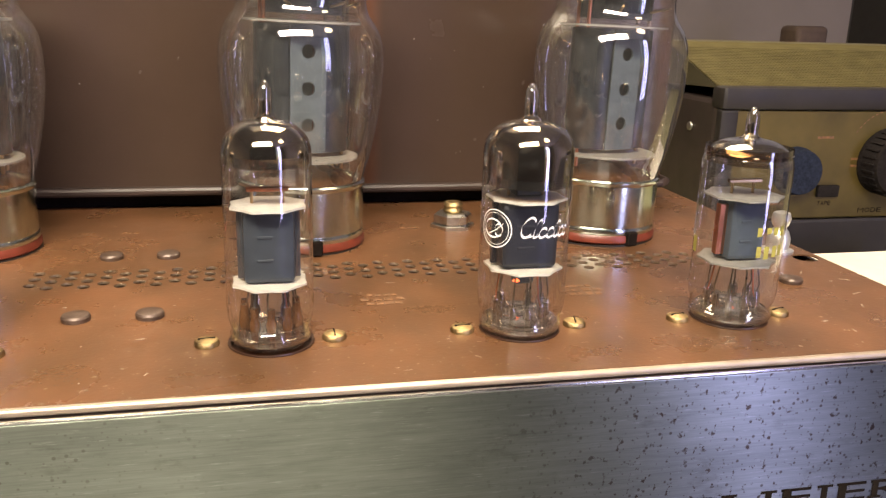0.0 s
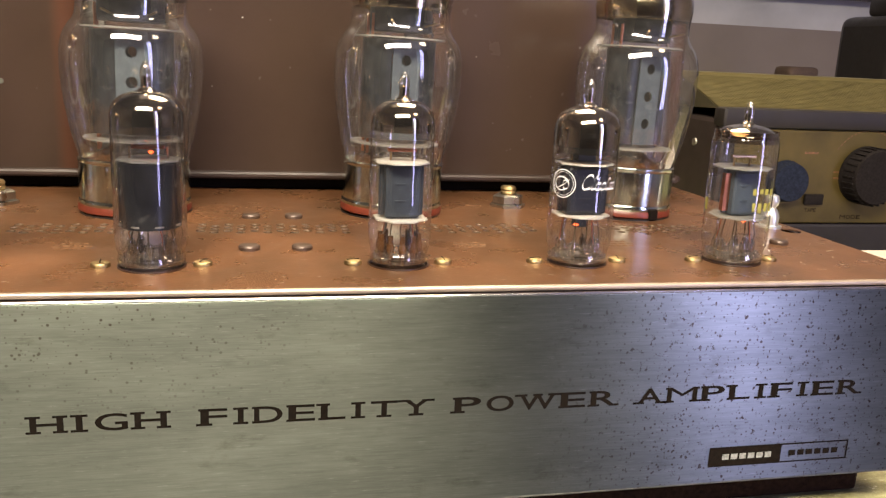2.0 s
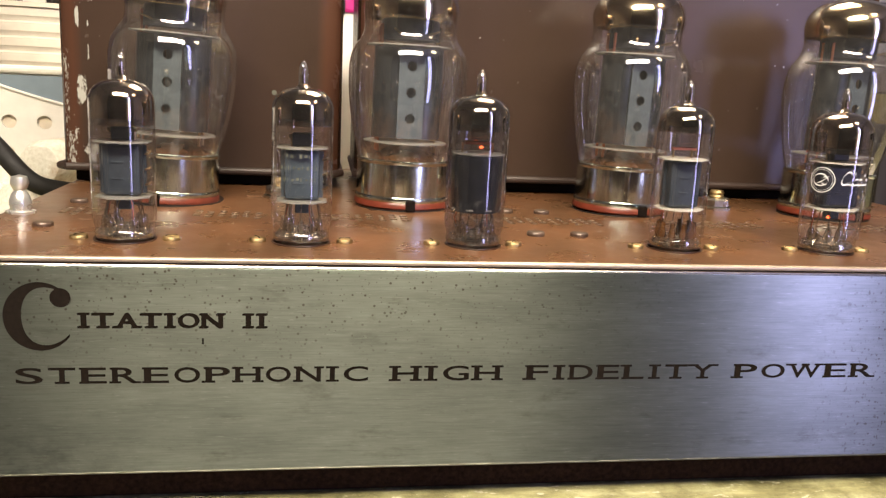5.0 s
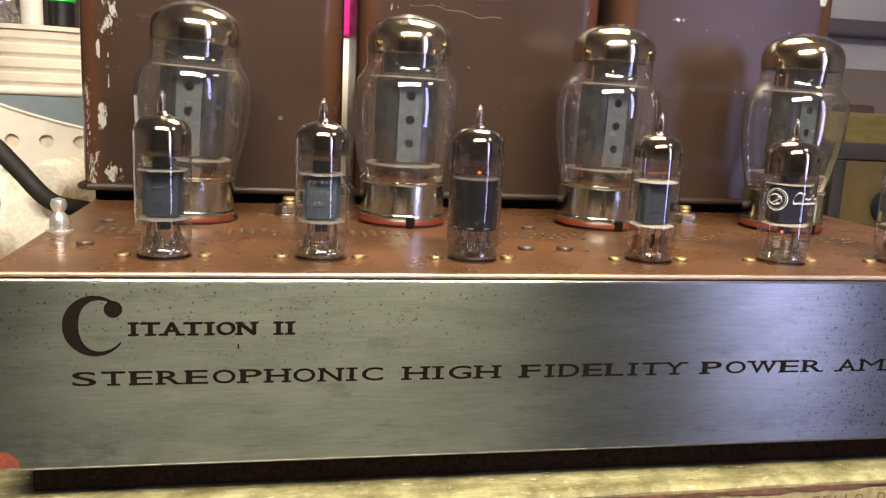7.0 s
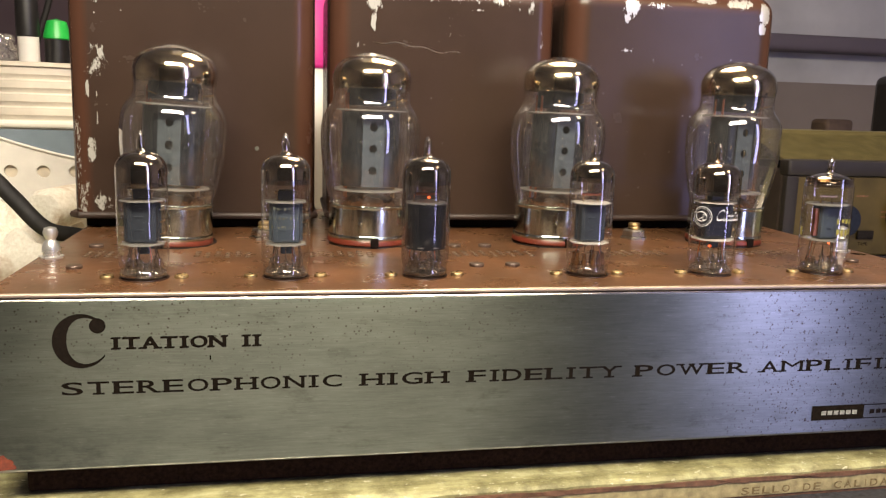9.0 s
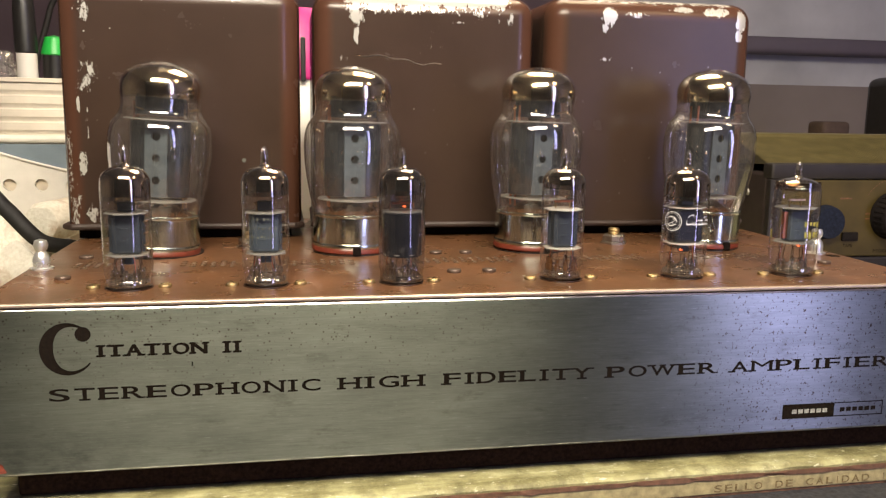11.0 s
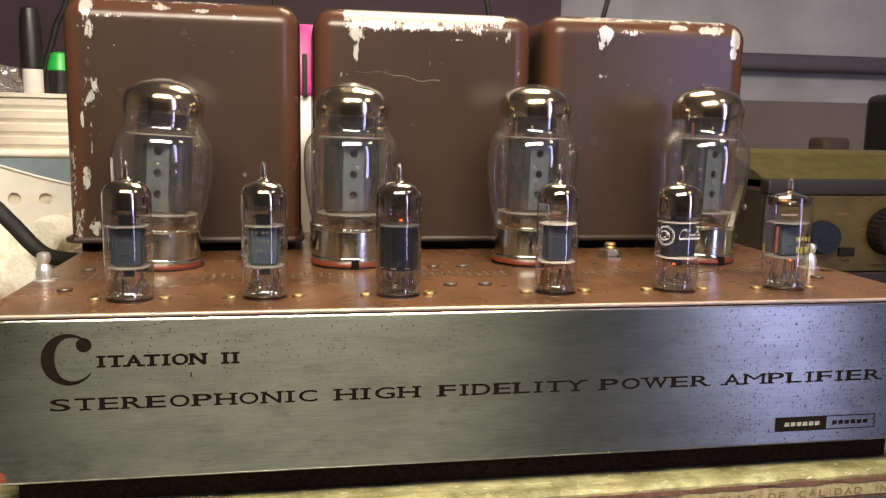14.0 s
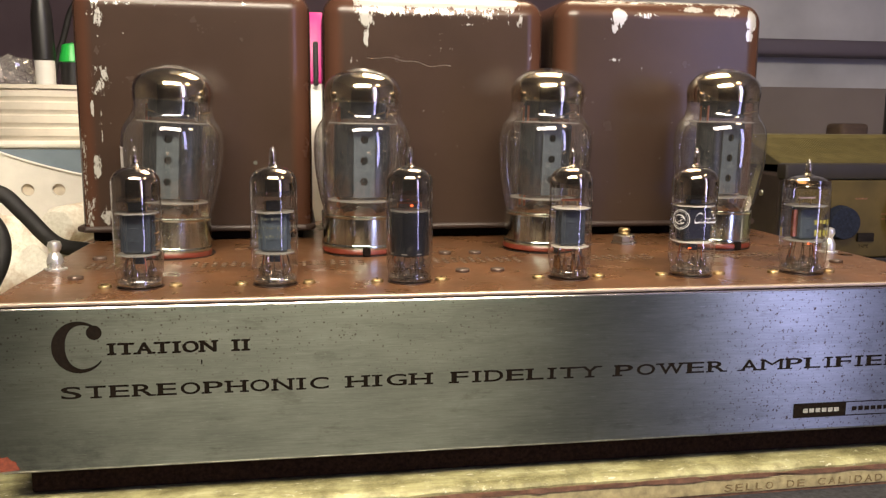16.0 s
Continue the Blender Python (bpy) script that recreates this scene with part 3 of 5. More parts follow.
# the bench: a plywood board with a worn front edge, lying on a black speckled table
def workbench():
    t = thing("workbench", 0, 0, 0, "yellowed plywood board with a worn edge on a black speckled table", "workbench")
    part("tabletop", box(bmesh.new(), -1.1, 1.3, -0.42, 0.80, -0.040, -0.0072, 0.003), "table", t, "black speckled tabletop")
    for x in (-1.05, 1.25):
        for y in (-0.37, 0.75):
            part("leg", box(bmesh.new(), x - 0.03, x + 0.03, y - 0.03, y + 0.03, FLOOR, -0.040, 0.003), "dark_brown", t)
    turn = pose(0, -0.0045, 0, 0, 0, 1.0)
    # the front edge is chewed and uneven
    bm = bmesh.new()
    n = 400
    rows = []
    for k in range(n + 1):
        x = -0.95 + 2.05 * k / n
        w = 0.0012 * noise.noise(Vector((x * 45, 0, 0))) + 0.0008 * noise.noise(Vector((x * 160, 3, 0)))
        d = 0.0007 * noise.noise(Vector((x * 70, 7, 0)))
        rows.append([bm.verts.new(p) for p in ((x, 0.74, BT - 0.003), (x, 0.74, BT), (x, 0.012, BT), (x, 0.0035 + w, BT + d * 0.3), (x, 0.0012 + w, BT - 0.0006 + d), (x, w * 0.6, BT - 0.0018 + d), (x, 0.0002 + w * 0.4, BT - 0.0032))])
    for a, b in zip(rows, rows[1:]):
        for q in range(6):
            bm.faces.new((a[q], b[q], b[q + 1], a[q + 1]))
    ob = part("board", bm, "plywood", t, "worn yellow plywood board")
    bm = bmesh.new()
    rows = []
    for k in range(n + 1):
        x = -0.949 + 2.048 * k / n
        w = 0.0007 * noise.noise(Vector((x * 60, 11, 0))) + 0.0004 * noise.noise(Vector((x * 210, 5, 0)))
        rows.append([bm.verts.new(p) for p in ((x, 0.002, BT - 0.0028), (x, -0.0004 + w, BT - 0.0030 + w), (x, -0.0005 - w, BT - 0.0049 - w), (x, 0.002, BT - 0.0052))])
    for a, b in zip(rows, rows[1:]):
        for q in range(3):
            bm.faces.new((a[q], b[q], b[q + 1], a[q + 1]))
    p2 = part("ply_layer", bm, "ply_glue", t, "red-brown ply layer", smooth=False)
    bm = box(bmesh.new(), -0.95, 1.1, 0.0, 0.74, BT - 0.0118, BT - 0.0050, 0.0004)
    p3 = part("ply_layer", bm, "ply_edge", t, "pale ply layer", smooth=False)
    p5 = part("ply_layer", box(bmesh.new(), -0.949, 1.099, 0.0006, 0.739, -0.0071, BT - 0.0118), "ply_glue", t, "red-brown ply layer", smooth=False)
    p5.matrix_local = turn
    bm = bmesh.new()
    word(bm, "SELLO DE CALIDAD IN", 0.079, 0.172, BT - 0.0108, BT - 0.0074, -0.0003, serif=False, gap=0.35)
    p4 = part("stamped_text", bm, "stamp", t, "faint stamped brown lettering", smooth=False)
    for ob_ in (ob, p2, p3, p4):
        ob_.matrix_local = turn
    return t


workbench()

# ---------------------------------------------------------------- the amplifier
AX0, AX1, AY1, AZ = -0.2242, 0.1895, 0.252, 0.0885     # chassis left, right, back and top
NOVAL = [(-0.1725, 0.0275), (-0.1170, 0.0275), (-0.0592, 0.0275), (0.0135, 0.0275), (0.0722, 0.0275), (0.1282, 0.0275)]
POWER = [(-0.1715, 0.1145), (-0.0745, 0.1145), (0.0245, 0.1145), (0.1268, 0.1145)]
amp = thing("tube_amplifier", 0, 0, 0, "brown enamelled stereo tube amplifier with a brushed steel front", "amplifier")


VENT = 0.00165


def perforations():
    """Centres of the vent holes, in groups along the middle of the chassis."""
    for x0, n in ((-0.205, 5), (-0.157, 6), (-0.1095, 8), (-0.0485, 12), (0.0275, 11), (0.1040, 10)):
        for c in range(n):
            for r in range(3):
                yield x0 + c * 0.0046, 0.0757 + r * 0.0052 - (0.0026 if c % 2 else 0)


def chassis():
    loops = [[(AX0, 0.0018), (AX1, 0.0018), (AX1, AY1), (AX0, AY1)]]
    loops += [circle(x, y, VENT, 12) for x, y in perforations()]
    loops += [circle(x, y, 0.0090, 24) for x, y in NOVAL]
    loops += [circle(x, y, 0.0165, 24) for x, y in POWER]
    loops += [circle(0.1838, 0.0745, 0.0040, 16)]
    bm = outline_solid(bmesh.new(), loops, AZ - 0.0004, AZ)
    # folded sides and back
    box(bm, AX0, AX0 + 0.0014, 0.0018, AY1, 0.0225, AZ - 0.0014)
    box(bm, AX1 - 0.0014, AX1, 0.0018, AY1, 0.0225, AZ - 0.0014)
    box(bm, AX0 + 0.0014, AX1 - 0.0014, AY1 - 0.0014, AY1, 0.0225, AZ - 0.0014)
    ob = part("chassis", bm, "chassis", amp, "brown enamelled steel chassis with vent holes", smooth=False)
    # sleeves in the holes, coloured like the lit far wall
    bm = bmesh.new()
    for x, y in perforations():
        lathe(bm, [(VENT - 0.00003, -0.0007), (VENT - 0.00001, -0.0001), (VENT + 0.00010, 0.00005)], 12, x, y, pose(0, 0, AZ))
    tagged(part("vent_edge", bm, "hole_edge", ob, "vent hole walls coloured as if lit"), kind="stuff")
    # the plate is near-black so that the vent holes look unlit
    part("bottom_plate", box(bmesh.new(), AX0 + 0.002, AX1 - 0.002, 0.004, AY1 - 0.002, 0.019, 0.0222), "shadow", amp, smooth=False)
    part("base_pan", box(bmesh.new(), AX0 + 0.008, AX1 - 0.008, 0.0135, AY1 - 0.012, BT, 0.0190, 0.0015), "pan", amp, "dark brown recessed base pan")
    # the fold's pale colour is part wear, part painted highlight
    part("fold", tube_path(bmesh.new(), [(AX0 + 0.001, 0.0014, AZ - 0.00095), (AX1 - 0.001, 0.0014, AZ - 0.00095)], 0.00092, 12), "fold", amp, "rounded worn front fold, paler for its highlight")
    # a dark strip takes the place of the shade below the fold
    part("fold_shade", box(bmesh.new(), AX0 + 0.002, AX1 - 0.002, 0.0009, 0.0016, 0.0856, 0.0872), "shadow", amp, "dark strip painted as the shade under the fold", smooth=False)
    return ob


chassis()


def front_panel():
    bm = box(bmesh.new(), AX0 + 0.0012, AX1 - 0.0012, 0.0, 0.0016, 0.0212, 0.0858, 0.0004, 2)
    uv = bm.loops.layers.uv.new("UVMap")
    for f in bm.faces:
        for l in f.loops:
            l[uv].uv = (l.vert.co.z * 5, l.vert.co.x * 5)
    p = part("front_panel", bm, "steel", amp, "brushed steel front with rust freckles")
    part("top_lip", tube_path(bmesh.new(), [(AX0 + 0.002, 0.0006, 0.0858), (AX1 - 0.002, 0.0006, 0.0858)], 0.0006, 10), "edge", p, "bright polished lip")
    part("bottom_lip", tube_path(bmesh.new(), [(AX0 + 0.002, 0.0006, 0.0211), (AX1 - 0.002, 0.0006, 0.0211)], 0.0005, 8), "dull_edge", p, "dull worn lip")
    y = -0.00012
    for text, x0, x1 in (("STEREOPHONIC", -0.1985, -0.0955), ("HIGH", -0.0880, -0.0535), ("FIDELITY", -0.0448, 0.0193), ("POWER", 0.0268, 0.0778), ("AMPLIFIER", 0.0848, 0.1638)):
        part("lettering", word(bmesh.new(), text, x0, x1, 0.0500, 0.0550, y), "ink", p, "black wide slab-serif capitals", smooth=False)
    for text, x0, x1 in (("ITATION", -0.1805, -0.1395), ("II", -0.1335, -0.1265)):
        bm = bmesh.new()
        for dx, dz, dy in ((-0.00022, -0.0001, 0), (0.00022, 0.0001, 0.00002), (0, 0, 0.00004)):
            word(bm, text, x0 + dx, x1 + dx, 0.0672 + dz, 0.0718 + dz, y - dy, gap=0.14)
        part("lettering", bm, "ink", p, "bold black slab-serif capitals", smooth=False)
    # the big round initial: a crescent with a ball at its upper end
    bm = bmesh.new()
    cx, cz, n = -0.1910, 0.0706, 48
    outer, inner = [], []
    for i in range(n + 1):
        a = radians(48 + (325 - 48) * i / n)
        thick = 0.0008 + 0.0030 * max(0.0, math.sin(math.pi * (i / n) ** 0.95)) ** 1.3
        outer.append(bm.verts.new((cx + 0.0100 * math.cos(a), y, cz + 0.0103 * math.sin(a))))
        inner.append(bm.verts.new((cx + 0.0008 + (0.0096 - thick) * math.cos(a), y, cz + (0.0103 - 0.0007 - thick * 0.45) * math.sin(a))))
    for i in range(n):
        bm.faces.new((outer[i], outer[i + 1], inner[i + 1], inner[i]))
    bm.faces.new([bm.verts.new((-0.18515 + 0.0029 * math.cos(k * math.pi / 12), y - 0.00002, 0.0763 + 0.0029 * math.sin(k * math.pi / 12))) for k in range(24)])
    part("initial", bm, "ink", p, "large black ball-ended initial", smooth=False)
    # maker's badge: a dark field and an outlined field, with plain bars
    bm = bmesh.new()
    bx0, bm_, bx1, bz0, bz1 = 0.1118, 0.1378, 0.1628, 0.0268, 0.0336
    box(bm, bx0, bm_, y - 0.00003, y, bz0, bz1)
    for q in ((bm_, bx1, bz1 - 0.0005, bz1), (bm_, bx1, bz0, bz0 + 0.0005), (bx1 - 0.0005, bx1, bz0 + 0.0005, bz1 - 0.0005)):
        box(bm, q[0], q[1], y - 0.00003, y, q[2], q[3])
    part("badge", bm, "ink", p, "black two-field badge", smooth=False)
    for k in range(6):
        for x0, x1, mat in ((bx0 + 0.0048, bm_ - 0.0028, "pale_ink"), (bm_ + 0.0030, bx1 - 0.0030, "ink")):
            w = (x1 - x0) / 6
            part("badge_bar", box(bmesh.new(), x0 + w * k, x0 + w * (k + 0.74), y - 0.0001, y - 0.00005, bz0 + 0.0024, bz1 - 0.0025), mat, p, smooth=False)
    # rust at the lower left corner
    bm = bmesh.new()
    rng = random.Random(4)
    pts = [(AX0 + 0.0016, 0.0216), (AX0 + 0.0016, 0.0285)]
    pts += [(AX0 + 0.0016 + 0.0072 * math.sin(a) * rng.uniform(0.85, 1.05), 0.0216 + 0.0068 * math.cos(a) * rng.uniform(0.85, 1.05)) for a in np.linspace(0.12, 1.5, 14)]
    bm.faces.new([bm.verts.new((x, -0.0001, z)) for x, z in pts])
    part("rust_patch", bm, "rust", p, "orange rust patch on the corner", smooth=False)
    part("scratch", box(bmesh.new(), -0.1455, -0.1450, y, y + 0.00005, 0.0622, 0.0640), "ink", p, smooth=False)


front_panel()


def screw(bm_, x, y):
    """A slotted cheese head, domed."""
    lathe(bm_, [(0.0028, 0.0), (0.0028, 0.0007), (0.0025, 0.0012), (0.0013, 0.00155), (0, 0.00165)], 24, x, y, pose(0, 0, AZ))
    return bm_


rng = random.Random(7)
for (x, y) in NOVAL:
    for s in (-1, 1):
        ob = part("screw", screw(bmesh.new(), x + s * 0.0142, y), "brass", amp, "small slotted brass screw")
        a = rng.uniform(0, 3.1)
        bm = box(bmesh.new(), -0.0019, 0.0019, -0.00018, 0.00018, 0.0012, 0.00170, m=pose(x + s * 0.0142, y, AZ, 0, 0, math.degrees(a)))
        part("slot", bm, "shadow", ob, smooth=False)
    bm = lathe(bmesh.new(), [(0.0090, -0.004), (0.0090, 0.0002), (0.0093, 0.0002), (0.0096, 0.0003), (0.0097, 0.0), (0.0094, -0.0005)], 36, x, y, pose(0, 0, AZ + 0.0002))
    part("socket", bm, "socket", amp, "dark brown socket ring")
    part("socket_floor", lathe(bmesh.new(), [(0, -0.0012), (0.0090, -0.0012)], 24, x, y, pose(0, 0, AZ)), "socket", amp)
for (x, y) in POWER:
    part("socket", lathe(bmesh.new(), [(0.0165, -0.006), (0.0190, 0.0), (0.0205, 0.0006), (0.0205, 0.0), ], 36, x, y, pose(0, 0, AZ)), "black", amp, "black octal socket")

for x, y in ((-0.2035, 0.048), (-0.2055, 0.1005), (-0.0318, 0.0475), (-0.0150, 0.0475), (-0.0315, 0.0995), (-0.0155, 0.0995), (0.163, 0.052)):
    bm = lathe(bmesh.new(), [(0.0033, 0), (0.0034, 0.0010), (0.0031, 0.0015), (0.0022, 0.0017), (0, 0.00175)], 20, x, y, pose(0, 0, AZ))
    part("rivet", bm, "rivet", amp, "flat dark rivet head")
for x, y in ((0.0785, 0.127), (-0.1275, 0.127)):
    n = part("nut", lathe(bmesh.new(), [(0.0080, 0), (0.0080, 0.0012), (0.0062, 0.0016), (0.0068, 0.0018), (0.0068, 0.0046), (0.0058, 0.0054), (0, 0.0054)], 6, x, y, pose(0, 0, AZ)), "zinc", amp, "zinc lock nut")
    part("stud", lathe(bmesh.new(), [(0.0032, 0.0054), (0.0036, 0.0062), (0.0031, 0.0070), (0.0035, 0.0080), (0.0029, 0.0090), (0, 0.0094)], 16, x, y, pose(0, 0, AZ)), "brass", n, "brass threaded stud")
for x, y in ((0.0625, 0.1255), (-0.139, 0.127)):
    part("slot_mark", box(bmesh.new(), x - 0.0032, x + 0.0032, y - 0.0005, y + 0.0005, AZ + 0.0001, AZ + 0.0006), "ochre_print", amp, smooth=False)
for x, y in ((-0.2185, 0.073), (0.1790, 0.0830)):
    b = part("terminal_post", lathe(bmesh.new(), [(0.0052, 0), (0.0052, 0.0008), (0.0036, 0.001), (0.0038, 0.0045), (0.0030, 0.0068), (0.0019, 0.0082), (0.0026, 0.0092), (0.0032, 0.0112), (0.0026, 0.0132), (0, 0.0140)], 24, x, y, pose(0, 0, AZ)), "post", amp, "bright ball-ended metal post")
# bare scratches towards the one end, and lint
rng = random.Random(11)
for x, y, l, a in ((0.176, 0.040, 0.006, 20), (0.170, 0.030, 0.004, 65), (0.181, 0.052, 0.005, -30), (0.166, 0.020, 0.003, 10), (0.172, 0.060, 0.004, 50), (0.155, 0.014, 0.003, 80), (0.178, 0.024, 0.0035, -10), (-0.192, 0.062, 0.012, 3), (-0.012, 0.013, 0.002, 60), (0.058, 0.012, 0.0026, -50), (-0.095, 0.012, 0.002, 30)):
    part("scratch", box(bmesh.new(), -l / 3.4, l / 3.4, -0.00018, 0.00018, 0.00003, 0.0001, m=pose(x, y, AZ, 0, 0, a)), "faint_scratch", amp, "pale bare scratch", smooth=False)
bm = bmesh.new()
for k in range(70):
    x, y, l = rng.uniform(AX0 + 0.006, AX1 - 0.006), rng.choice((rng.uniform(0.005, 0.075), rng.uniform(0.005, 0.15))), rng.uniform(0.0003, 0.0012)
    box(bm, -l / 2, l / 2, -0.00013, 0.00013, 0.00004, 0.00016, m=pose(x, y, AZ, 0, 0, rng.uniform(0, 180)))
tagged(part("lint", bm, "faint_scratch", amp, "pale dust specks", smooth=False), kind="stuff")
# faint stencilled tube legends
for x, y in ((0.043, 0.055), (0.0335, 0.1205), (-0.030, 0.128), (0.0985, 0.0555), (-0.0855, 0.055), (-0.0435, 0.128)):
    rows = ((0, 0.0085), (-0.0034, 0.0125), (-0.0066, 0.010)) if y < 0.1 else ((0, 0.0055),)
    for dy, w in rows:
        k = 4
        for i in range(k):
            part("legend_bar", box(bmesh.new(), x + w * (i / k - 0.5), x + w * ((i + 0.72) / k - 0.5), y + dy, y + dy + 0.0020, AZ + 0.00005, AZ + 0.00012), "ochre_print", amp, "faint ochre stencil bar", smooth=False)


def cover(x0, x1, z1, band, spots):
    """A drawn steel transformer can with soft edges on a dark clamp. band: (from, to, depth, how bare) of the rubbed
    upper edge, its highlight painted in too; spots: (across from the left side, down from the top, half width, half
    height, how bare)."""
    y0, y1, z0 = 0.161, 0.243, 0.0945
    bm = bmesh.new()
    nx, ny, nz, r = 90, 12, 90, 0.0125
    vs = {}

    def vert(i, j, k):
        key = (i, j, k)
        if key not in vs:
            # cosine spacing packs the vertices towards the edges
            f = lambda a, n: 0.5 - 0.5 * math.cos(math.pi * a / n)
            p = Vector((x0 + (x1 - x0) * f(i, nx), y0 + (y1 - y0) * f(j, ny), z0 + (z1 - z0) * k / nz if k < nz * 0.7 else z0 + (z1 - z0) * (0.7 + 0.3 * math.sin((k / nz - 0.7) / 0.3 * math.pi / 2))))
            c = Vector((min(max(p.x, x0 + r), x1 - r), min(max(p.y, y0 + r), y1 - r), min(p.z, z1 - r)))
            d = p - c
            if d.length > 1e-9:
                q = Vector([max(abs(a), 0) for a in d])
                m_ = max(q)
                p = c + d.normalized() * m_
            vs[key] = bm.verts.new(p)
        return vs[key]

    for i in range(nx):
        for k in range(nz):
            for j in (0, ny):
                bm.faces.new((vert(i, j, k), vert(i + 1, j, k), vert(i + 1, j, k + 1), vert(i, j, k + 1)))
        for j in range(ny):
            bm.faces.new((vert(i, j, nz), vert(i + 1, j, nz), vert(i + 1, j + 1, nz), vert(i, j + 1, nz)))
    for j in range(ny):
        for k in range(nz):
            for i in (0, nx):
                bm.faces.new((vert(i, j, k), vert(i, j + 1, k), vert(i, j + 1, k + 1), vert(i, j, k + 1)))
    # where the enamel is rubbed off; the warm light on the bends, as colour
    wear = bm.verts.layers.float.new("wear")
    warm_bend = bm.verts.layers.float.new("warm_bend")
    for v in bm.verts:
        x, y, z = v.co
        front = y < y0 + 0.014
        bends = sorted(max(0.0, min(1.0, a / r)) for a in (max(x0 + r - x, x - x1 + r), y0 + r - y, z - z1 + r))
        v[warm_bend] = min(0.36, 1.0 * bends[1])
        inside = min(1.0, max(0.0, (x - x0 - band[0]) / 0.012), max(0.0, (x0 + band[1] - x) / 0.012))
        val = inside * band[3] * min(1.0, max(0.0, (z - (z1 - band[2])) / (0.6 * band[2]))) ** 0.6 * (1.0 if y < y0 + 0.03 else 0.6)
        for sx, sz, rx, rz, h in spots:
            if front:
                val = max(val, h * math.exp(-(((x - x0 - sx) / rx) ** 2 + ((z1 - sz - z) / rz) ** 2) ** 1.5))
        v[wear] = val
    ob = part("transformer_cover", bm, "cover", amp, "brown enamelled transformer cover, chipped along the top")
    lip = bmesh.new()
    ring = [(x0 + 0.004, y0), (x1 - 0.004, y0), (x1, y0 + 0.004), (x1, y1), (x0, y1), (x0, y0 + 0.004)]
    tube_path(lip, [(x, y - 0.0004, z0 + 0.0014) for x, y in ring] + [(ring[0][0], ring[0][1] - 0.0004, z0 + 0.0014)], 0.0018, 10)
    part("lip", lip, "lip", ob, "rolled brown lip")
    # the clamp's black stands for the shade beneath the can
    part("clamp", box(bmesh.new(), x0 + 0.006, x1 - 0.006, y0 + 0.007, y1 - 0.004, AZ + 0.0004, z0 + 0.002), "shadow", ob, "recessed clamp, coloured dark as shade", smooth=False)
    return ob


cover(-0.2302, -0.1002, 0.2308, (0.010, 0.110, 0.0035, 0.325),
      [(0.0140, 0.006, 0.0050, 0.007, 0.515), (0.0280, 0.0105, 0.014, 0.0013, 0.415), (0.0145, 0.017, 0.0060, 0.008, 0.365), (0.0160, 0.052, 0.010, 0.014, 0.315),
       (0.0108, 0.068, 0.0014, 0.007, 0.455), (0.0150, 0.078, 0.0012, 0.014, 0.405), (0.0118, 0.098, 0.0034, 0.013, 0.400), (0.0160, 0.128, 0.0085, 0.0065, 0.355),
       (0.0040, 0.100, 0.0030, 0.050, 0.295), (0.0070, 0.126, 0.0050, 0.016, 0.325), (0.0530, 0.005, 0.008, 0.0025, 0.435), (0.0750, 0.006, 0.008, 0.002, 0.415), (0.094, 0.009, 0.005, 0.003, 0.355)])
# the middle cover's band is real wear, widened to paint its bright highlight
c2 = cover(-0.0930, 0.0386, 0.2302, (0.010, 0.122, 0.0120, 0.52),
           [(0.0250, 0.014, 0.0060, 0.009, 0.46), (0.0245, 0.025, 0.0024, 0.007, 0.44), (0.060, 0.010, 0.060, 0.004, 0.34), (0.0860, 0.0165, 0.008, 0.0013, 0.36), (0.0980, 0.011, 0.004, 0.005, 0.40),
            (0.1150, 0.014, 0.0025, 0.0055, 0.42), (0.1080, 0.0130, 0.002, 0.004, 0.36), (0.0160, 0.036, 0.006, 0.010, 0.25), (0.0740, 0.022, 0.010, 0.004, 0.25), (0.122, 0.034, 0.0016, 0.010, 0.33), (0.070, 0.030, 0.012, 0.003, 0.25), (0.060, 0.053, 0.010, 0.0016, 0.28)])
c3 = cover(0.0455, 0.1792, 0.2318, (0.014, 0.128, 0.0042, 0.370),
           [(0.0375, 0.0105, 0.0060, 0.0065, 0.530), (0.0350, 0.018, 0.0035, 0.0040, 0.460), (0.0550, 0.010, 0.012, 0.0030, 0.350), (0.0860, 0.0055, 0.012, 0.0030, 0.410), (0.1070, 0.0065, 0.012, 0.0045, 0.420),
            (0.1235, 0.0120, 0.0042, 0.0080, 0.560), (0.1225, 0.0200, 0.0032, 0.0050, 0.510), (0.0360, 0.037, 0.005, 0.002, 0.390), (0.1310, 0.013, 0.002, 0.003, 0.420)])
# the long bright scratch on the middle cover
bm = tube_path(bmesh.new(), [(-0.0680 + 0.049 * t, 0.1610, 0.1938 - 0.0012 * t - 0.0075 * max(0.0, t - 0.35) + 0.0105 * max(0.0, t - 0.80) - 0.0006 * math.sin(t * 19)) for t in np.linspace(0, 1, 30)], [0.00024 + 0.00022 * math.sin(3 * k) ** 2 for k in range(30)], 6)
part("scratch", bm, "edge", c2, "bright bare scratch")
part("paint_spot", lathe(bmesh.new(), [(0, 0.0), (0.0013, 0.0), (0.0011, 0.0004), (0, 0.0005)], 12, 0, 0, pose(-0.1322, 0.1612, 0.1335, 90)), "faint_print", amp, "pale paint spot")


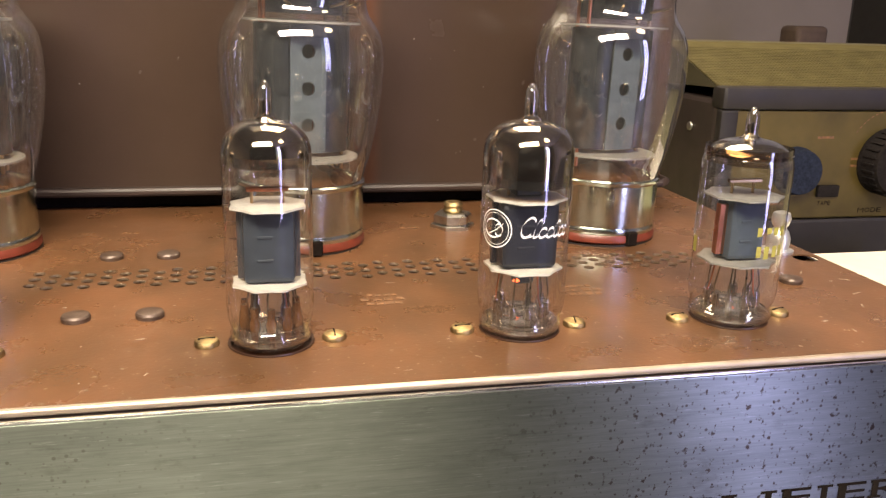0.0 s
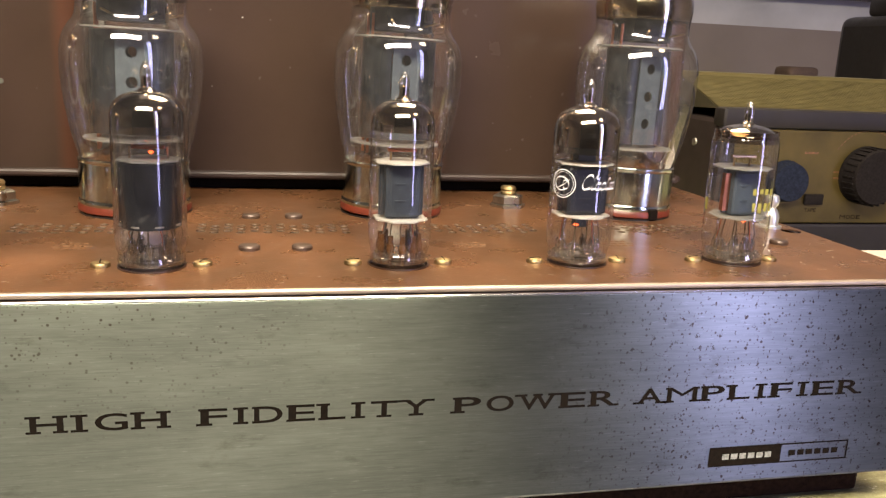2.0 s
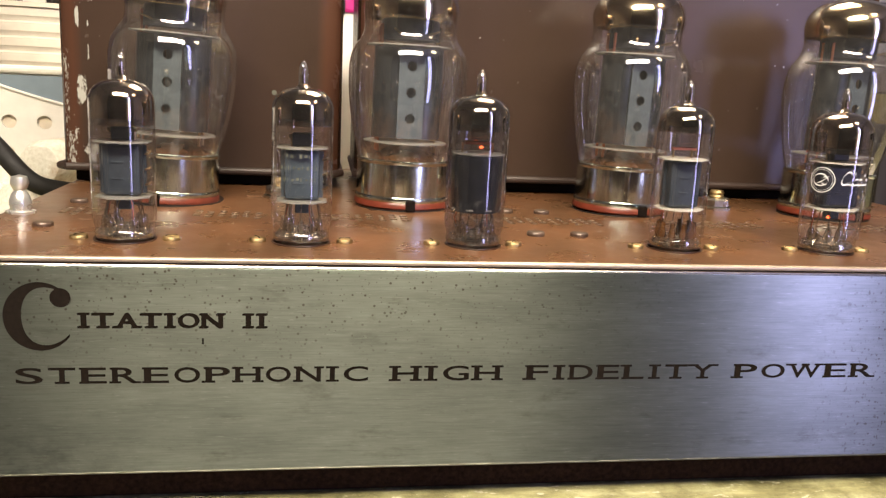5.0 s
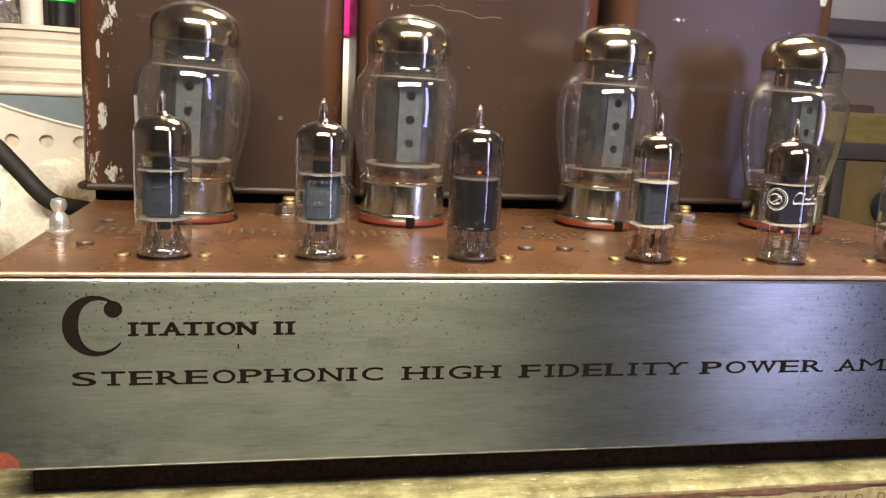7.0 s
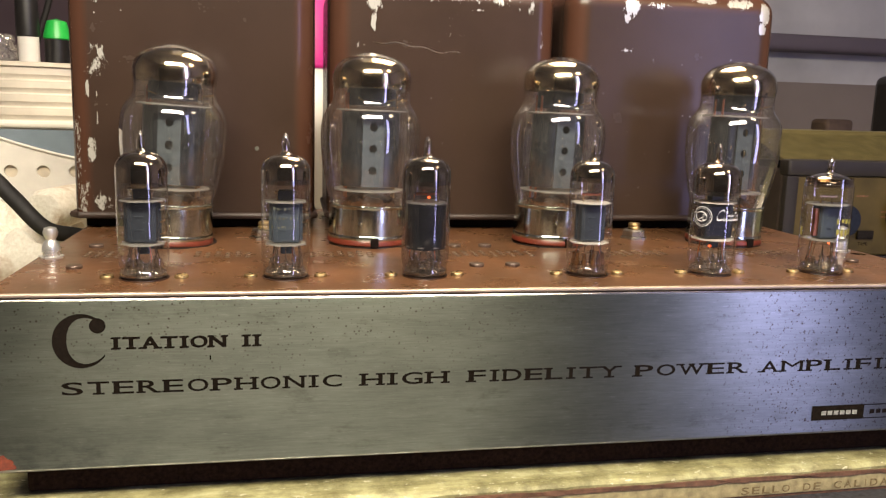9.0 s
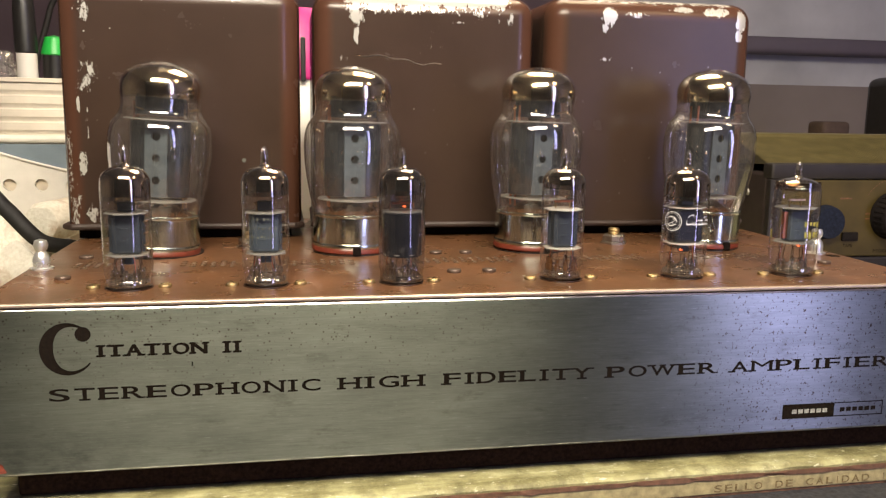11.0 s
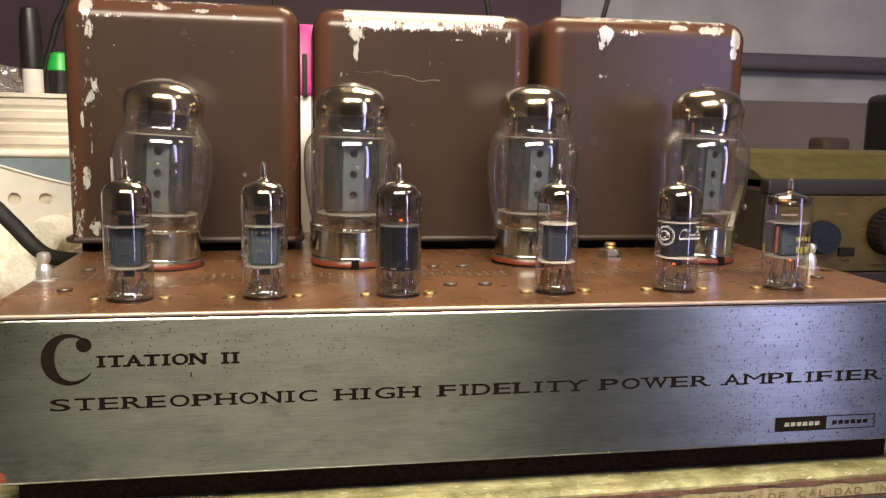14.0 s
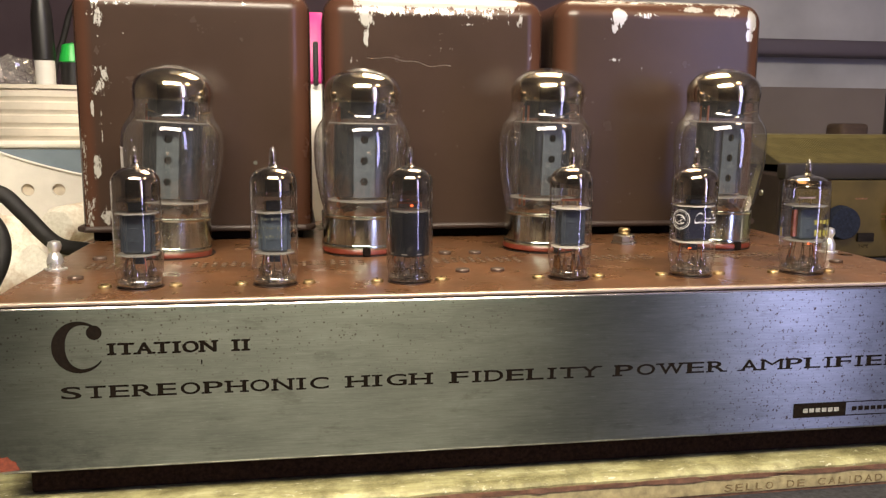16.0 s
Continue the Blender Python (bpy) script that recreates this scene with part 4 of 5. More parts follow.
# ---------------------------------------------------------------- small signal tubes
def noval(i, getter_to, anode, micas, mats, height=0.0585, boxy=True, heater=None, extra=None, label=""):
    """A nine-pin glass tube: bulb with a pulled tip, getter mirror, mica discs, anode, stem and pins."""
    x, y = NOVAL[i]
    glass_m, getter_m, anode_m = mats
    t = thing("vacuum_tube", x, y, AZ, label, "vacuum tube", "signal tubes on the amplifier")
    s = height / 0.0585
    # the makers' bulbs differ a little in width
    R = (0.0098, 0.0098, 0.0101, 0.0096, 0.0104, 0.0107)[i]
    k_ = R / 0.0103
    shoulder = 0.0432 * s
    prof = [(0.0078, 0.0004), (0.0090, 0.0007), (0.0096, 0.0016), (0.0097, 0.0028), (0.0094, 0.0040), (0.0096, 0.0050), (0.0101, 0.0064)]
    prof = [(r * k_, z) for r, z in prof] + [(R, 0.0088), (R, shoulder)]
    dome = [(R * math.cos(a) ** 0.72, shoulder + (0.0503 * s - shoulder) * math.sin(a)) for a in np.linspace(0.12, 1.40, 11)]
    tip = [(0.0021, 0.0506 * s), (0.0015, 0.0513 * s), (0.0015, 0.0525 * s), (0.0016, 0.0545 * s), (0.0014, 0.0565 * s), (0.0007, 0.0580 * s), (0, 0.0585 * s)]
    part("bulb", lathe(bmesh.new(), prof + dome, 48), glass_m, t, "clear glass bulb")
    part("tip", lathe(bmesh.new(), [dome[-1]] + tip, 20), "glass_thick", t, "pulled glass tip")
    part("tip_neck", lathe(bmesh.new(), [(0.0024, 0.0503 * s), (0.0017, 0.0509 * s), (0.0012, 0.0516 * s), (0.0012, 0.0530 * s), (0.0010, 0.0542 * s), (0.0, 0.0545 * s)], 16), getter_m, t, "dark mirrored root of the tip")
    part("foot_ring", lathe(bmesh.new(), [(0.0085 * k_ + 0.0007 * math.cos(q), 0.0022 + 0.0010 * math.sin(q)) for q in np.linspace(0, 2 * math.pi, 9)[:-1]], 40, closed=True), "glass_amber" if i == 3 else "glass_thick", t, "thick glass foot")
    # getter mirror on the inside of the dome
    inner = [(max(0.0004, r - 0.00025), z - 0.0002) for r, z in dome]
    gp = [(R - 0.00025, getter_to)] + ([(R - 0.00025, shoulder)] if getter_to < shoulder - 0.001 else []) + [q for q in inner if q[1] > getter_to]
    part("getter", lathe(bmesh.new(), gp + [(0.0020, 0.0508 * s)], 48), getter_m, t, "silvery brown getter mirror")
    # brown rim where the getter thins out
    part("getter_rim", lathe(bmesh.new(), [(R - 0.0005, getter_to - 0.0022), (R - 0.0005, getter_to + 0.0015)], 48), "getter_rim", t, "brown translucent getter rim")
    # stem
    stem_m = "glass_amber" if i == 3 else "glass_thick"
    part("stem", lathe(bmesh.new(), [(0, 0.0010), (0.0080 * k_, 0.0012), (0.0088 * k_, 0.0022), (0.0084 * k_, 0.0036), (0.0070, 0.0046), (0.0050, 0.0040), (0.0030, 0.0052), (0, 0.0056)], 32), stem_m, t, "thick pressed glass stem")
    z0, z1 = micas
    for z in (z0, z1):
        n = 8
        loop = [((k_ * (0.0093 if k % 2 else 0.0083)) * math.cos(2 * math.pi * k / (2 * n)), (k_ * (0.0093 if k % 2 else 0.0083)) * math.sin(2 * math.pi * k / (2 * n))) for k in range(2 * n)]
        part("mica", outline_solid(bmesh.new(), [loop], z - 0.00024, z + 0.00024), "mica" if i in (3, 4) else "mica_grey", t, "white mica disc" if i in (3, 4) else "translucent mica disc", smooth=False)
    w, d = anode
    bm = bmesh.new()
    if boxy:
        box(bm, -w, w, -d, d, z0 + 0.0006, z1 - 0.0006, 0.0012, 2)
        for k in (0.32, 0.62):
            box(bm, -w * 0.45, w * 0.15, -d - 0.0003, -d + 0.0002, z0 + (z1 - z0) * k, z0 + (z1 - z0) * k + 0.0006, 0.0001, 1)
        box(bm, w * 0.98, w + 0.0012, -0.0006, 0.0006, z0 + 0.001, z1 - 0.001)
        box(bm, -w - 0.0012, -w * 0.98, -0.0006, 0.0006, z0 + 0.001, z1 - 0.001)
    else:
        prof_a = [(w * 0.97, z0 - 0.001), (w, z0)] + [(w, z0 + (z1 - z0) * k / 4) for k in range(1, 4)] + [(w, z1 - 0.0008), (w * 0.94, z1 - 0.0004), (0.0, z1 - 0.0004)]
        lathe(bm, prof_a, 40)
    part("anode", bm, anode_m, t, "sheet metal anode")
    if i in (0, 1, 4):
        part("shield", box(bmesh.new(), -0.0032, 0.0030, -0.0022, 0.0022, z1 + 0.0005, z1 + 0.0046, 0.0004, 1), "anode_dark", t, "small dark shield box")
        part("shield", box(bmesh.new(), -0.0022, 0.0024, -0.0018, 0.0018, z0 - 0.0042, z0 - 0.0005, 0.0004, 1), anode_m, t, "small dark shield box")
        for sz in (0.22, 0.5, 0.78):
            part("clip", tube_path(bmesh.new(), [(w + 0.0010, -0.0012, z0 + (z1 - z0) * sz), (w + 0.0022, -0.0022, z0 + (z1 - z0) * sz + 0.0004), (w + 0.0026, -0.0008, z0 + (z1 - z0) * sz + 0.0008)], 0.00028, 6), "wire", t, "bent wire clip")
    # support rods and pin leads
    for k in range(9):
        a = radians(-90 + 36 * (k - 4))
        px, py = 0.0060 * math.cos(a), 0.0060 * math.sin(a)
        jx, jy = rng.uniform(-0.0008, 0.0008), rng.uniform(-0.0006, 0.0006)
        part("pin", tube_path(bmesh.new(), [(px, py, 0.0008), (px, py, 0.0098 if i == 3 else 0.0070)], 0.00085 if i == 3 else 0.0006, 8), "amber" if i == 3 else "lead_dark", t, "short stout pin")
        part("lead", tube_path(bmesh.new(), [(px, py, 0.0066), (px + jx, py + jy, 0.0092), (px * 0.9 + jx, py * 0.9, z0 - 0.002), (px * 0.8, py * 0.8, z0)], 0.00022, 6), "copper" if k % 4 == 1 else "lead_dark", t, "thin lead wire")
        part("bead", lathe(bmesh.new(), [(0, 0.0040), (0.0011, 0.0046), (0.0013, 0.0062), (0.0008, 0.0078), (0, 0.0082)], 10, px, py), "amber" if i == 3 else "glass_thick", t)
    for sx in (-1, 1):
        part("support_rod", tube_path(bmesh.new(), [(sx * w * 0.6, 0.0008, z1), (sx * w * 0.6, 0.0008, z1 + 0.0035)], 0.00035, 6), "wire", t)
    part("getter_bar", box(bmesh.new(), -0.0045, 0.0045, -0.0006, 0.0006, z1 + 0.0030, z1 + 0.0040, 0.0002, 1), "copper" if i in (2, 3) else "wire", t)
    if heater:
        part("heater", lathe(bmesh.new(), [(0, heater[2] - 0.0006), (0.0009, heater[2]), (0, heater[2] + 0.0006)], 10, heater[0], heater[1]), "heater", t, "glowing orange heater end")
    if extra:
        extra(t, R)
    return t


def curved_patch(bm, R, a0, a1, z0, z1, n=10):
    """A printed patch lying on the glass; angles in degrees, -90 faces the front."""
    prev = None
    for k in range(n + 1):
        a = radians(a0 + (a1 - a0) * k / n)
        cur = [bm.verts.new((R * math.cos(a), R * math.sin(a), z)) for z in (z0, z1)]
        if prev:
            bm.faces.new((prev[0], cur[0], cur[1], prev[1]))
        prev = cur


def logo_print(t, R):
    r = R + 0.00006
    bm = bmesh.new()
    # a ring with strokes inside, and a slanting script as plain strokes
    ca, cz = -148.0, 0.0266
    n = 40

    def on(a, z):
        return bm.verts.new((r * math.cos(radians(a)), r * math.sin(radians(a)), z))
    deg = math.degrees(1 / R)
    for r0, r1 in ((0.0042, 0.00445), (0.0036, 0.0037)):
        ring = [(on(ca + deg * r0 * math.cos(2 * math.pi * k / n), cz + r0 * math.sin(2 * math.pi * k / n)), on(ca + deg * r1 * math.cos(2 * math.pi * k / n), cz + r1 * math.sin(2 * math.pi * k / n))) for k in range(n)]
        for k in range(n):
            a, b = ring[k], ring[(k + 1) % n]
            bm.faces.new((a[0], b[0], b[1], a[1]))

    def stroke(pts, w):
        prev = None
        for k, (u, v) in enumerate(pts):
            cur = [on(ca + deg * u, cz + v - w), on(ca + deg * (u + w * 0.8), cz + v + w)]
            if prev:
                bm.faces.new((prev[0], cur[0], cur[1], prev[1]))
            prev = cur
    stroke([(0.0026 * math.cos(q) - 0.0006, 0.0021 * math.sin(q)) for q in np.linspace(0.6, 6.0, 18)], 0.00019)
    stroke([(0.0011 * math.cos(q) + 0.0010, 0.0014 * math.sin(q) - 0.0002) for q in np.linspace(-2.5, 3.0, 16)], 0.00019)
    stroke([(-0.0018, -0.0014), (0.0004, -0.0002), (0.0022, 0.0014)], 0.00018)
    x = 0.0058
    for h, wd in ((0.0046, 0.0028), (0.0042, 0.0011), (0.0022, 0.0017), (0.0022, 0.0016), (0.0036, 0.0013), (0.0021, 0.0014), (0.0021, 0.0010)):
        stroke([(x + wd * (0.5 + 0.5 * math.cos(q)) + 0.35 * h * (0.5 + 0.5 * math.sin(q)), -0.0012 + h * (0.5 + 0.5 * math.sin(q))) for q in np.linspace(0.7, 5.6, 14)], 0.00026)
        stroke([(x + wd * 0.6, -0.0012), (x + wd + 0.0004, -0.0008)], 0.00020)
        x += wd + 0.0002
    part("print", bm, "white_print", t, "white round emblem and script strokes", smooth=False)


def yellow_print(t, R):
    bm = bmesh.new()
    rng_ = random.Random(3)
    for row in range(2):
        for k in range(4):
            a = -99 + k * 12 + rng_.uniform(-1, 1)
            z = 0.0262 - row * 0.0046
            curved_patch(bm, R + 0.00006, a, a + rng_.uniform(4, 9), z - rng_.uniform(0.0014, 0.0034), z, 3)
    curved_patch(bm, R + 0.00006, -197, -185, 0.0175, 0.0215, 4)
    part("print", bm, "yellow_print", t, "yellow printed marks", smooth=False)
    part("inner_sheet", box(bmesh.new(), -0.0068, -0.0048, -0.0018, 0.0002, 0.0175, 0.0300), "copper", t, "red-brown inner sheet")


def faint_print(t, R):
    bm = bmesh.new()
    for z, a0, k in ((0.0285, -128, 7), (0.0248, -132, 9), (0.0212, -126, 8)):
        for q in range(k):
            curved_patch(bm, R + 0.00006, a0 + q * 8.5, a0 + q * 8.5 + (4.6, 2.0, 5.6)[(q * 2 + k) % 3], z + (0, 0.0003)[q % 2], z + (0.0011, 0.0008, 0.0012)[(q + k) % 3], 2)
    part("print", bm, "faint_print", t, "faded grey printed bars", smooth=False)


noval(0, 0.0385, (0.0058, 0.0040), (0.0140, 0.0312), ("glass", "getter", "anode"), label="glass vacuum tube with brown getter and grey anode")
noval(1, 0.0405, (0.0056, 0.0040), (0.0140, 0.0312), ("glass", "getter", "anode_light"), extra=faint_print, label="glass vacuum tube with faded print and pale grey anode")
noval(2, 0.0410, (0.0086, 0.0086), (0.0130, 0.0312), ("glass_smoke", "getter", "anode_dark"), boxy=False, heater=(0.0008, -0.0015, 0.0334), label="smoky glass vacuum tube with dark anode, glowing")
noval(3, 0.0432, (0.0056, 0.0042), (0.0145, 0.0318), ("glass", "getter_pale", "anode"), label="glass vacuum tube with white mica discs and amber stem")
noval(4, 0.0380, (0.0068, 0.0050), (0.0160, 0.0325), ("glass", "getter", "anode_dark"), heater=(-0.002, -0.002, 0.0128), extra=logo_print, label="glass vacuum tube with white emblem print and dark anode")
noval(5, 0.0425, (0.0048, 0.0040), (0.0157, 0.0320), ("glass", "getter_pale", "anode_light"), 0.0535, heater=(0.0010, -0.0030, 0.0142), extra=yellow_print, label="shorter glass vacuum tube with yellow print, glowing red")


# ---------------------------------------------------------------- power tubes
def power_tube():
    x, y = POWER[0]
    t = thing("power_tube", x, y, AZ, "large coke-bottle glass power tube with a metal base", "vacuum tube", "power tubes on the amplifier")
    part("wafer", lathe(bmesh.new(), [(0, 0.0006), (0.0203, 0.0006), (0.0210, 0.0012), (0.0210, 0.0026), (0.0204, 0.0036), (0, 0.0036)], 56), "wafer", t, "red-brown base wafer")
    part("base", lathe(bmesh.new(), [(0.0205, 0.0036), (0.0208, 0.0042), (0.0207, 0.0052), (0.0204, 0.0058), (0.0204, 0.0194), (0.0207, 0.0199), (0.0207, 0.0208), (0.0200, 0.0212)], 56), "base", t, "satin metal base ring")
    part("key_notch", box(bmesh.new(), -0.0020, 0.0020, -0.0221, -0.0190, 0.0004, 0.0050, 0.0004, 1), "shadow", t, "dark key notch")
    prof = [(0.0199, 0.0208), (0.0203, 0.0224), (0.0211, 0.0252), (0.0222, 0.0290), (0.0233, 0.0345), (0.0243, 0.0400), (0.0250, 0.0450), (0.0255, 0.0505), (0.0257, 0.0555), (0.0256, 0.0597), (0.0252, 0.0629), (0.0245, 0.0656), (0.0234, 0.0680), (0.0220, 0.0700), (0.0208, 0.0715), (0.0202, 0.0729), (0.0198, 0.0745), (0.0196, 0.0768), (0.0197, 0.0788), (0.0199, 0.0806)]
    dome = [(0.0201, 0.0820), (0.0203, 0.0838), (0.0202, 0.0858), (0.0199, 0.0876), (0.0193, 0.0893), (0.0184, 0.0909), (0.0171, 0.0924), (0.0154, 0.0938), (0.0132, 0.0950), (0.0107, 0.0960), (0.0085, 0.0966), (0.0070, 0.0970), (0.0060, 0.0975), (0.0040, 0.0977)]
    part("bulb", lathe(bmesh.new(), prof, 64), "glass_power", t, "dusty clear shouldered glass bulb, whitened with haze")
    part("crown", lathe(bmesh.new(), prof[-1:] + dome + [(0, 0.0978)], 64), "glass", t, "clear glass crown")
    g = [(0.0195, 0.0798)] + [(max(r - 0.0003, 0.0001), z - 0.0003) for r, z in dome] + [(0, 0.0975)]
    part("getter", lathe(bmesh.new(), g, 64), "getter_gold", t, "golden brown getter cap")
    # grey anode: two half shells with a flat front, three round holes
    half, dep, z0, z1, n = 0.0150, 0.0085, 0.0300, 0.0682, 14
    for turn in (0, 180):
        bm = bmesh.new()
        holes = [circle(0.0, z, 0.0021, 18) for z in (0.0385, 0.0495, 0.0605)]
        outline_solid(bm, [[(-0.0056, z0), (0.0056, z0), (0.0056, z1), (-0.0056, z1)]] + holes, 0.0, 0.0006)
        bmesh.ops.transform(bm, matrix=pose(0, 0, 0, 0, 0, turn) @ pose(0, -dep, 0, 90, 0, 0), verts=bm.verts)
        part("anode", bm, "anode_power", t, "grey sheet anode with round holes", smooth=False)
        for side in (-1, 1):
            bm = bmesh.new()
            pr = None
            for k in range(n + 1):
                a = math.pi / 2 * k / n
                px = side * (0.0058 + (half - 0.0058) * math.sin(a))
                py = -dep * math.cos(a) ** 0.9 if k < n else 0.0
                cur = [bm.verts.new((px, py + 0.0004, z)) for z in (z0, z1)]
                if pr:
                    bm.faces.new((pr[0], cur[0], cur[1], pr[1]))
                pr = cur
            bmesh.ops.solidify(bm, geom=bm.faces[:], thickness=0.0004)
            bmesh.ops.transform(bm, matrix=pose(0, 0, 0, 0, 0, turn), verts=bm.verts)
            part("anode_wing", bm, "wing", t, "dark curved anode wing")
    for z, r in ((0.0282, 0.0182), (0.0690, 0.0180)):
        part("mica", lathe(bmesh.new(), [(0, z - 0.0003), (r, z - 0.0003), (r, z + 0.0003), (0, z + 0.0003)], 40), "mica_grey", t, "pale mica disc", smooth=False)
    part("shield", lathe(bmesh.new(), [(0.0120, 0.0712), (0.0124, 0.0714), (0.0124, 0.0790), (0.0118, 0.0800), (0, 0.0800)], 32), "anode_dark", t, "dark top shield")
    part("stem", lathe(bmesh.new(), [(0, 0.0270), (0.0060, 0.0262), (0.0105, 0.0240), (0.0150, 0.0215), (0.0170, 0.0206)], 32), "amber", t, "amber brown stem flare")
    for sx in (-1, 1):
        for sy in (-1, 1):
            part("rod", tube_path(bmesh.new(), [(sx * 0.0125, sy * 0.003, 0.024), (sx * 0.0125, sy * 0.003, 0.0775)], 0.0006, 8), "copper" if sx < 0 else "wire", t, "support rod")
    for k in range(3):
        a = radians(-120 + 60 * k)
        part("spring", tube_path(bmesh.new(), [(0.0118 * math.cos(a), 0.0118 * math.sin(a), 0.0735), (0.0185 * math.cos(a), 0.0185 * math.sin(a), 0.0750)], 0.0004, 6), "wire", t)
    return t


first = power_tube()
# each tube leans a little in its socket
for (x, y), turn, lift, lean, dx in zip(POWER, (-6, 4, 10, 14), (0.985, 0.985, 1.005, 1.02), (3.0, 0.9, 1.4, 1.2), (-0.0020, -0.0004, 0.0, 0.0)):
    m = pose(x + dx, y, AZ, 0, lean, 0) @ pose(0, 0, 0, 0, 0, turn)
    ob = first if x == POWER[0][0] else copy_thing(first, m)
    ob.matrix_world = m @ Matrix.Diagonal((0.985, 0.985, lift, 1))

# ---------------------------------------------------------------- the preamplifier beside it
def preamplifier():
    px, py, W, D = 0.252, 0.250, 0.34, 0.17
    t = thing("preamplifier", px, py, 0, "dark preamplifier with a gold front and a gold mesh cover", "preamplifier")
    part("case", box(bmesh.new(), 0, W, 0.004, D, 0.012, 0.1215, 0.003), "dark_brown", t, "dark brown metal case")
    for x in (0.02, W - 0.02):
        for y in (0.02, D - 0.02):
            part("foot", lathe(bmesh.new(), [(0, BT), (0.010, BT), (0.011, 0.012), (0, 0.0125)], 16, x, y), "rubber", t)
    part("top_trim", box(bmesh.new(), -0.001, W + 0.001, -0.003, 0.010, 0.1165, 0.1285, 0.0022), "grey_trim", t, "grey rounded top trim")
    part("lower_trim", box(bmesh.new(), 0.0, W, -0.001, 0.0035, 0.014, 0.0555, 0.002), "grey_trim", t, "grey lower trim")
    part("side_trim", box(bmesh.new(), -0.001, 0.009, -0.003, 0.003, 0.0555, 0.1165, 0.001), "grey_trim", t, "grey side trim")
    pan = part("front_panel", box(bmesh.new(), 0.009, W - 0.009, -0.001, 0.0035, 0.0560, 0.1160, 0.0008), "gold", t, "worn gold front panel")
    for k, (x, z) in enumerate(((0.048, 0.0835), (0.106, 0.0880), (0.180, 0.0880), (0.235, 0.0835))):
        r, L = (0.0128, 0.0085) if k in (0, 3) else (0.0182, 0.0145)
        bm = bmesh.new()
        n = 28
        lathe(bm, [(r * 1.04, 0.0), (r * 1.04, 0.002), (r, 0.003), (r * 0.97, L - 0.0018), (r * 0.93, L - 0.0003), (r * 0.80, L), (0, L - 0.0008)], n * 2, 0, 0, pose(x, -0.001, z, 90))
        kn = part("knob", bm, "knob_face" if k in (0, 3) else "knob", t, "blue-grey flat knob" if k in (0, 3) else "black fluted knob")
        for q in range(n):
            a = 2 * math.pi * q / n
            part("flute", box(bmesh.new(), -0.0005, 0.0005, -0.0004, 0.0006, 0.003, 0.0128, m=pose(x, -0.001, z, 90) @ pose(r * math.cos(a), r * math.sin(a), 0, 0, 0, math.degrees(a) - 90)), "knob", kn, smooth=False) if k == 1 else None
    for x in (0.0702, 0.200):
        s = part("switch", box(bmesh.new(), x - 0.0068, x + 0.0068, -0.0035, -0.001, 0.0685, 0.0752, 0.0006), "knob", t, "black slide switch")
    part("lettering", word(bmesh.new(), "TAPE", 0.0655, 0.0740, 0.0635, 0.0660, -0.0012, serif=False), "ink", t, smooth=False)
    part("lettering", word(bmesh.new(), "MODE", 0.0925, 0.1080, 0.0588, 0.0615, -0.0012, serif=False), "ink", t, smooth=False)
    for x, z, w in ((0.060, 0.1010, 0.010), (0.128, 0.0720, 0.012), (0.083, 0.0890, 0.006), (0.083, 0.0850, 0.005), (0.030, 0.0640, 0.014)):
        part("legend_bar", box(bmesh.new(), x, x + w, -0.00115, -0.00105, z, z + 0.0013), "ochre_print", t, smooth=False)
    for k in range(20):
        a = radians(30 + 120 * k / 20)
        part("scale_mark", box(bmesh.new(), -0.0008, 0.0008, -0.00115, -0.00105, 0.0, 0.0006, m=pose(0.106 + 0.0265 * math.cos(a), 0, 0.088 + 0.0285 * math.sin(a), 0, 90 - math.degrees(a), 0)), "ochre_print", t, smooth=False)
    part("side_screw", lathe(bmesh.new(), [(0.0026, 0), (0.0024, 0.001), (0, 0.0014)], 12, 0, 0, pose(-0.0002, 0.030, 0.104, 0, -90)), "zinc", t, "zinc side screw")
    # mesh cover: rows of small raised beads of pierced sheet
    cv = bmesh.new()
    vs = []
    for x in (0.0, W):
        vs.append([cv.verts.new((x, yy, zz)) for yy, zz in ((0.006, 0.1275), (0.060, 0.1460), (0.150, 0.1480), (0.165, 0.1215))])
    for a in range(3):
        cv.faces.new((vs[0][a], vs[1][a], vs[1][a + 1], vs[0][a + 1]))
    cv.faces.new(vs[0])
    cv.faces.new(vs[1][::-1])
    cov = part("mesh_cover", cv, "mesh_dark", t, "gold pierced mesh cover", smooth=False)
    bm = bmesh.new()
    sl = math.atan2(0.0185, 0.054)
    for k in range(156):
        x = 0.002 + k * 0.00216
        tube_path(bm, [(x, 0.006, 0.1278), (x, 0.060, 0.1463), (x, 0.150, 0.1483)], 0.00062, 5)
    for k in range(48):
        y = 0.008 + k * 0.0022
        z = 0.1279 + (y - 0.006) * math.tan(sl) if y < 0.06 else 0.1464 + (y - 0.06) * 0.022
        tube_path(bm, [(0, y, z + 0.0003), (W, y, z + 0.0003)], 0.00062, 5)
    tagged(part("mesh", bm, "mesh_gold", cov, "gold mesh of fine wires"), kind="stuff")
    return t


preamplifier()


def dark_transformer():
    t = thing("transformer", 0.660, 0.600, BT, "black shrouded transformer standing behind the preamplifier", "transformer")
    part("shell", box(bmesh.new(), 0, 0.13, 0, 0.10, 0, 0.212, 0.012, 3), "black", t, "black steel shell")
    part("cap", box(bmesh.new(), 0.022, 0.105, 0.02, 0.08, 0.2122, 0.236, 0.006, 2), "black", t)


dark_transformer()


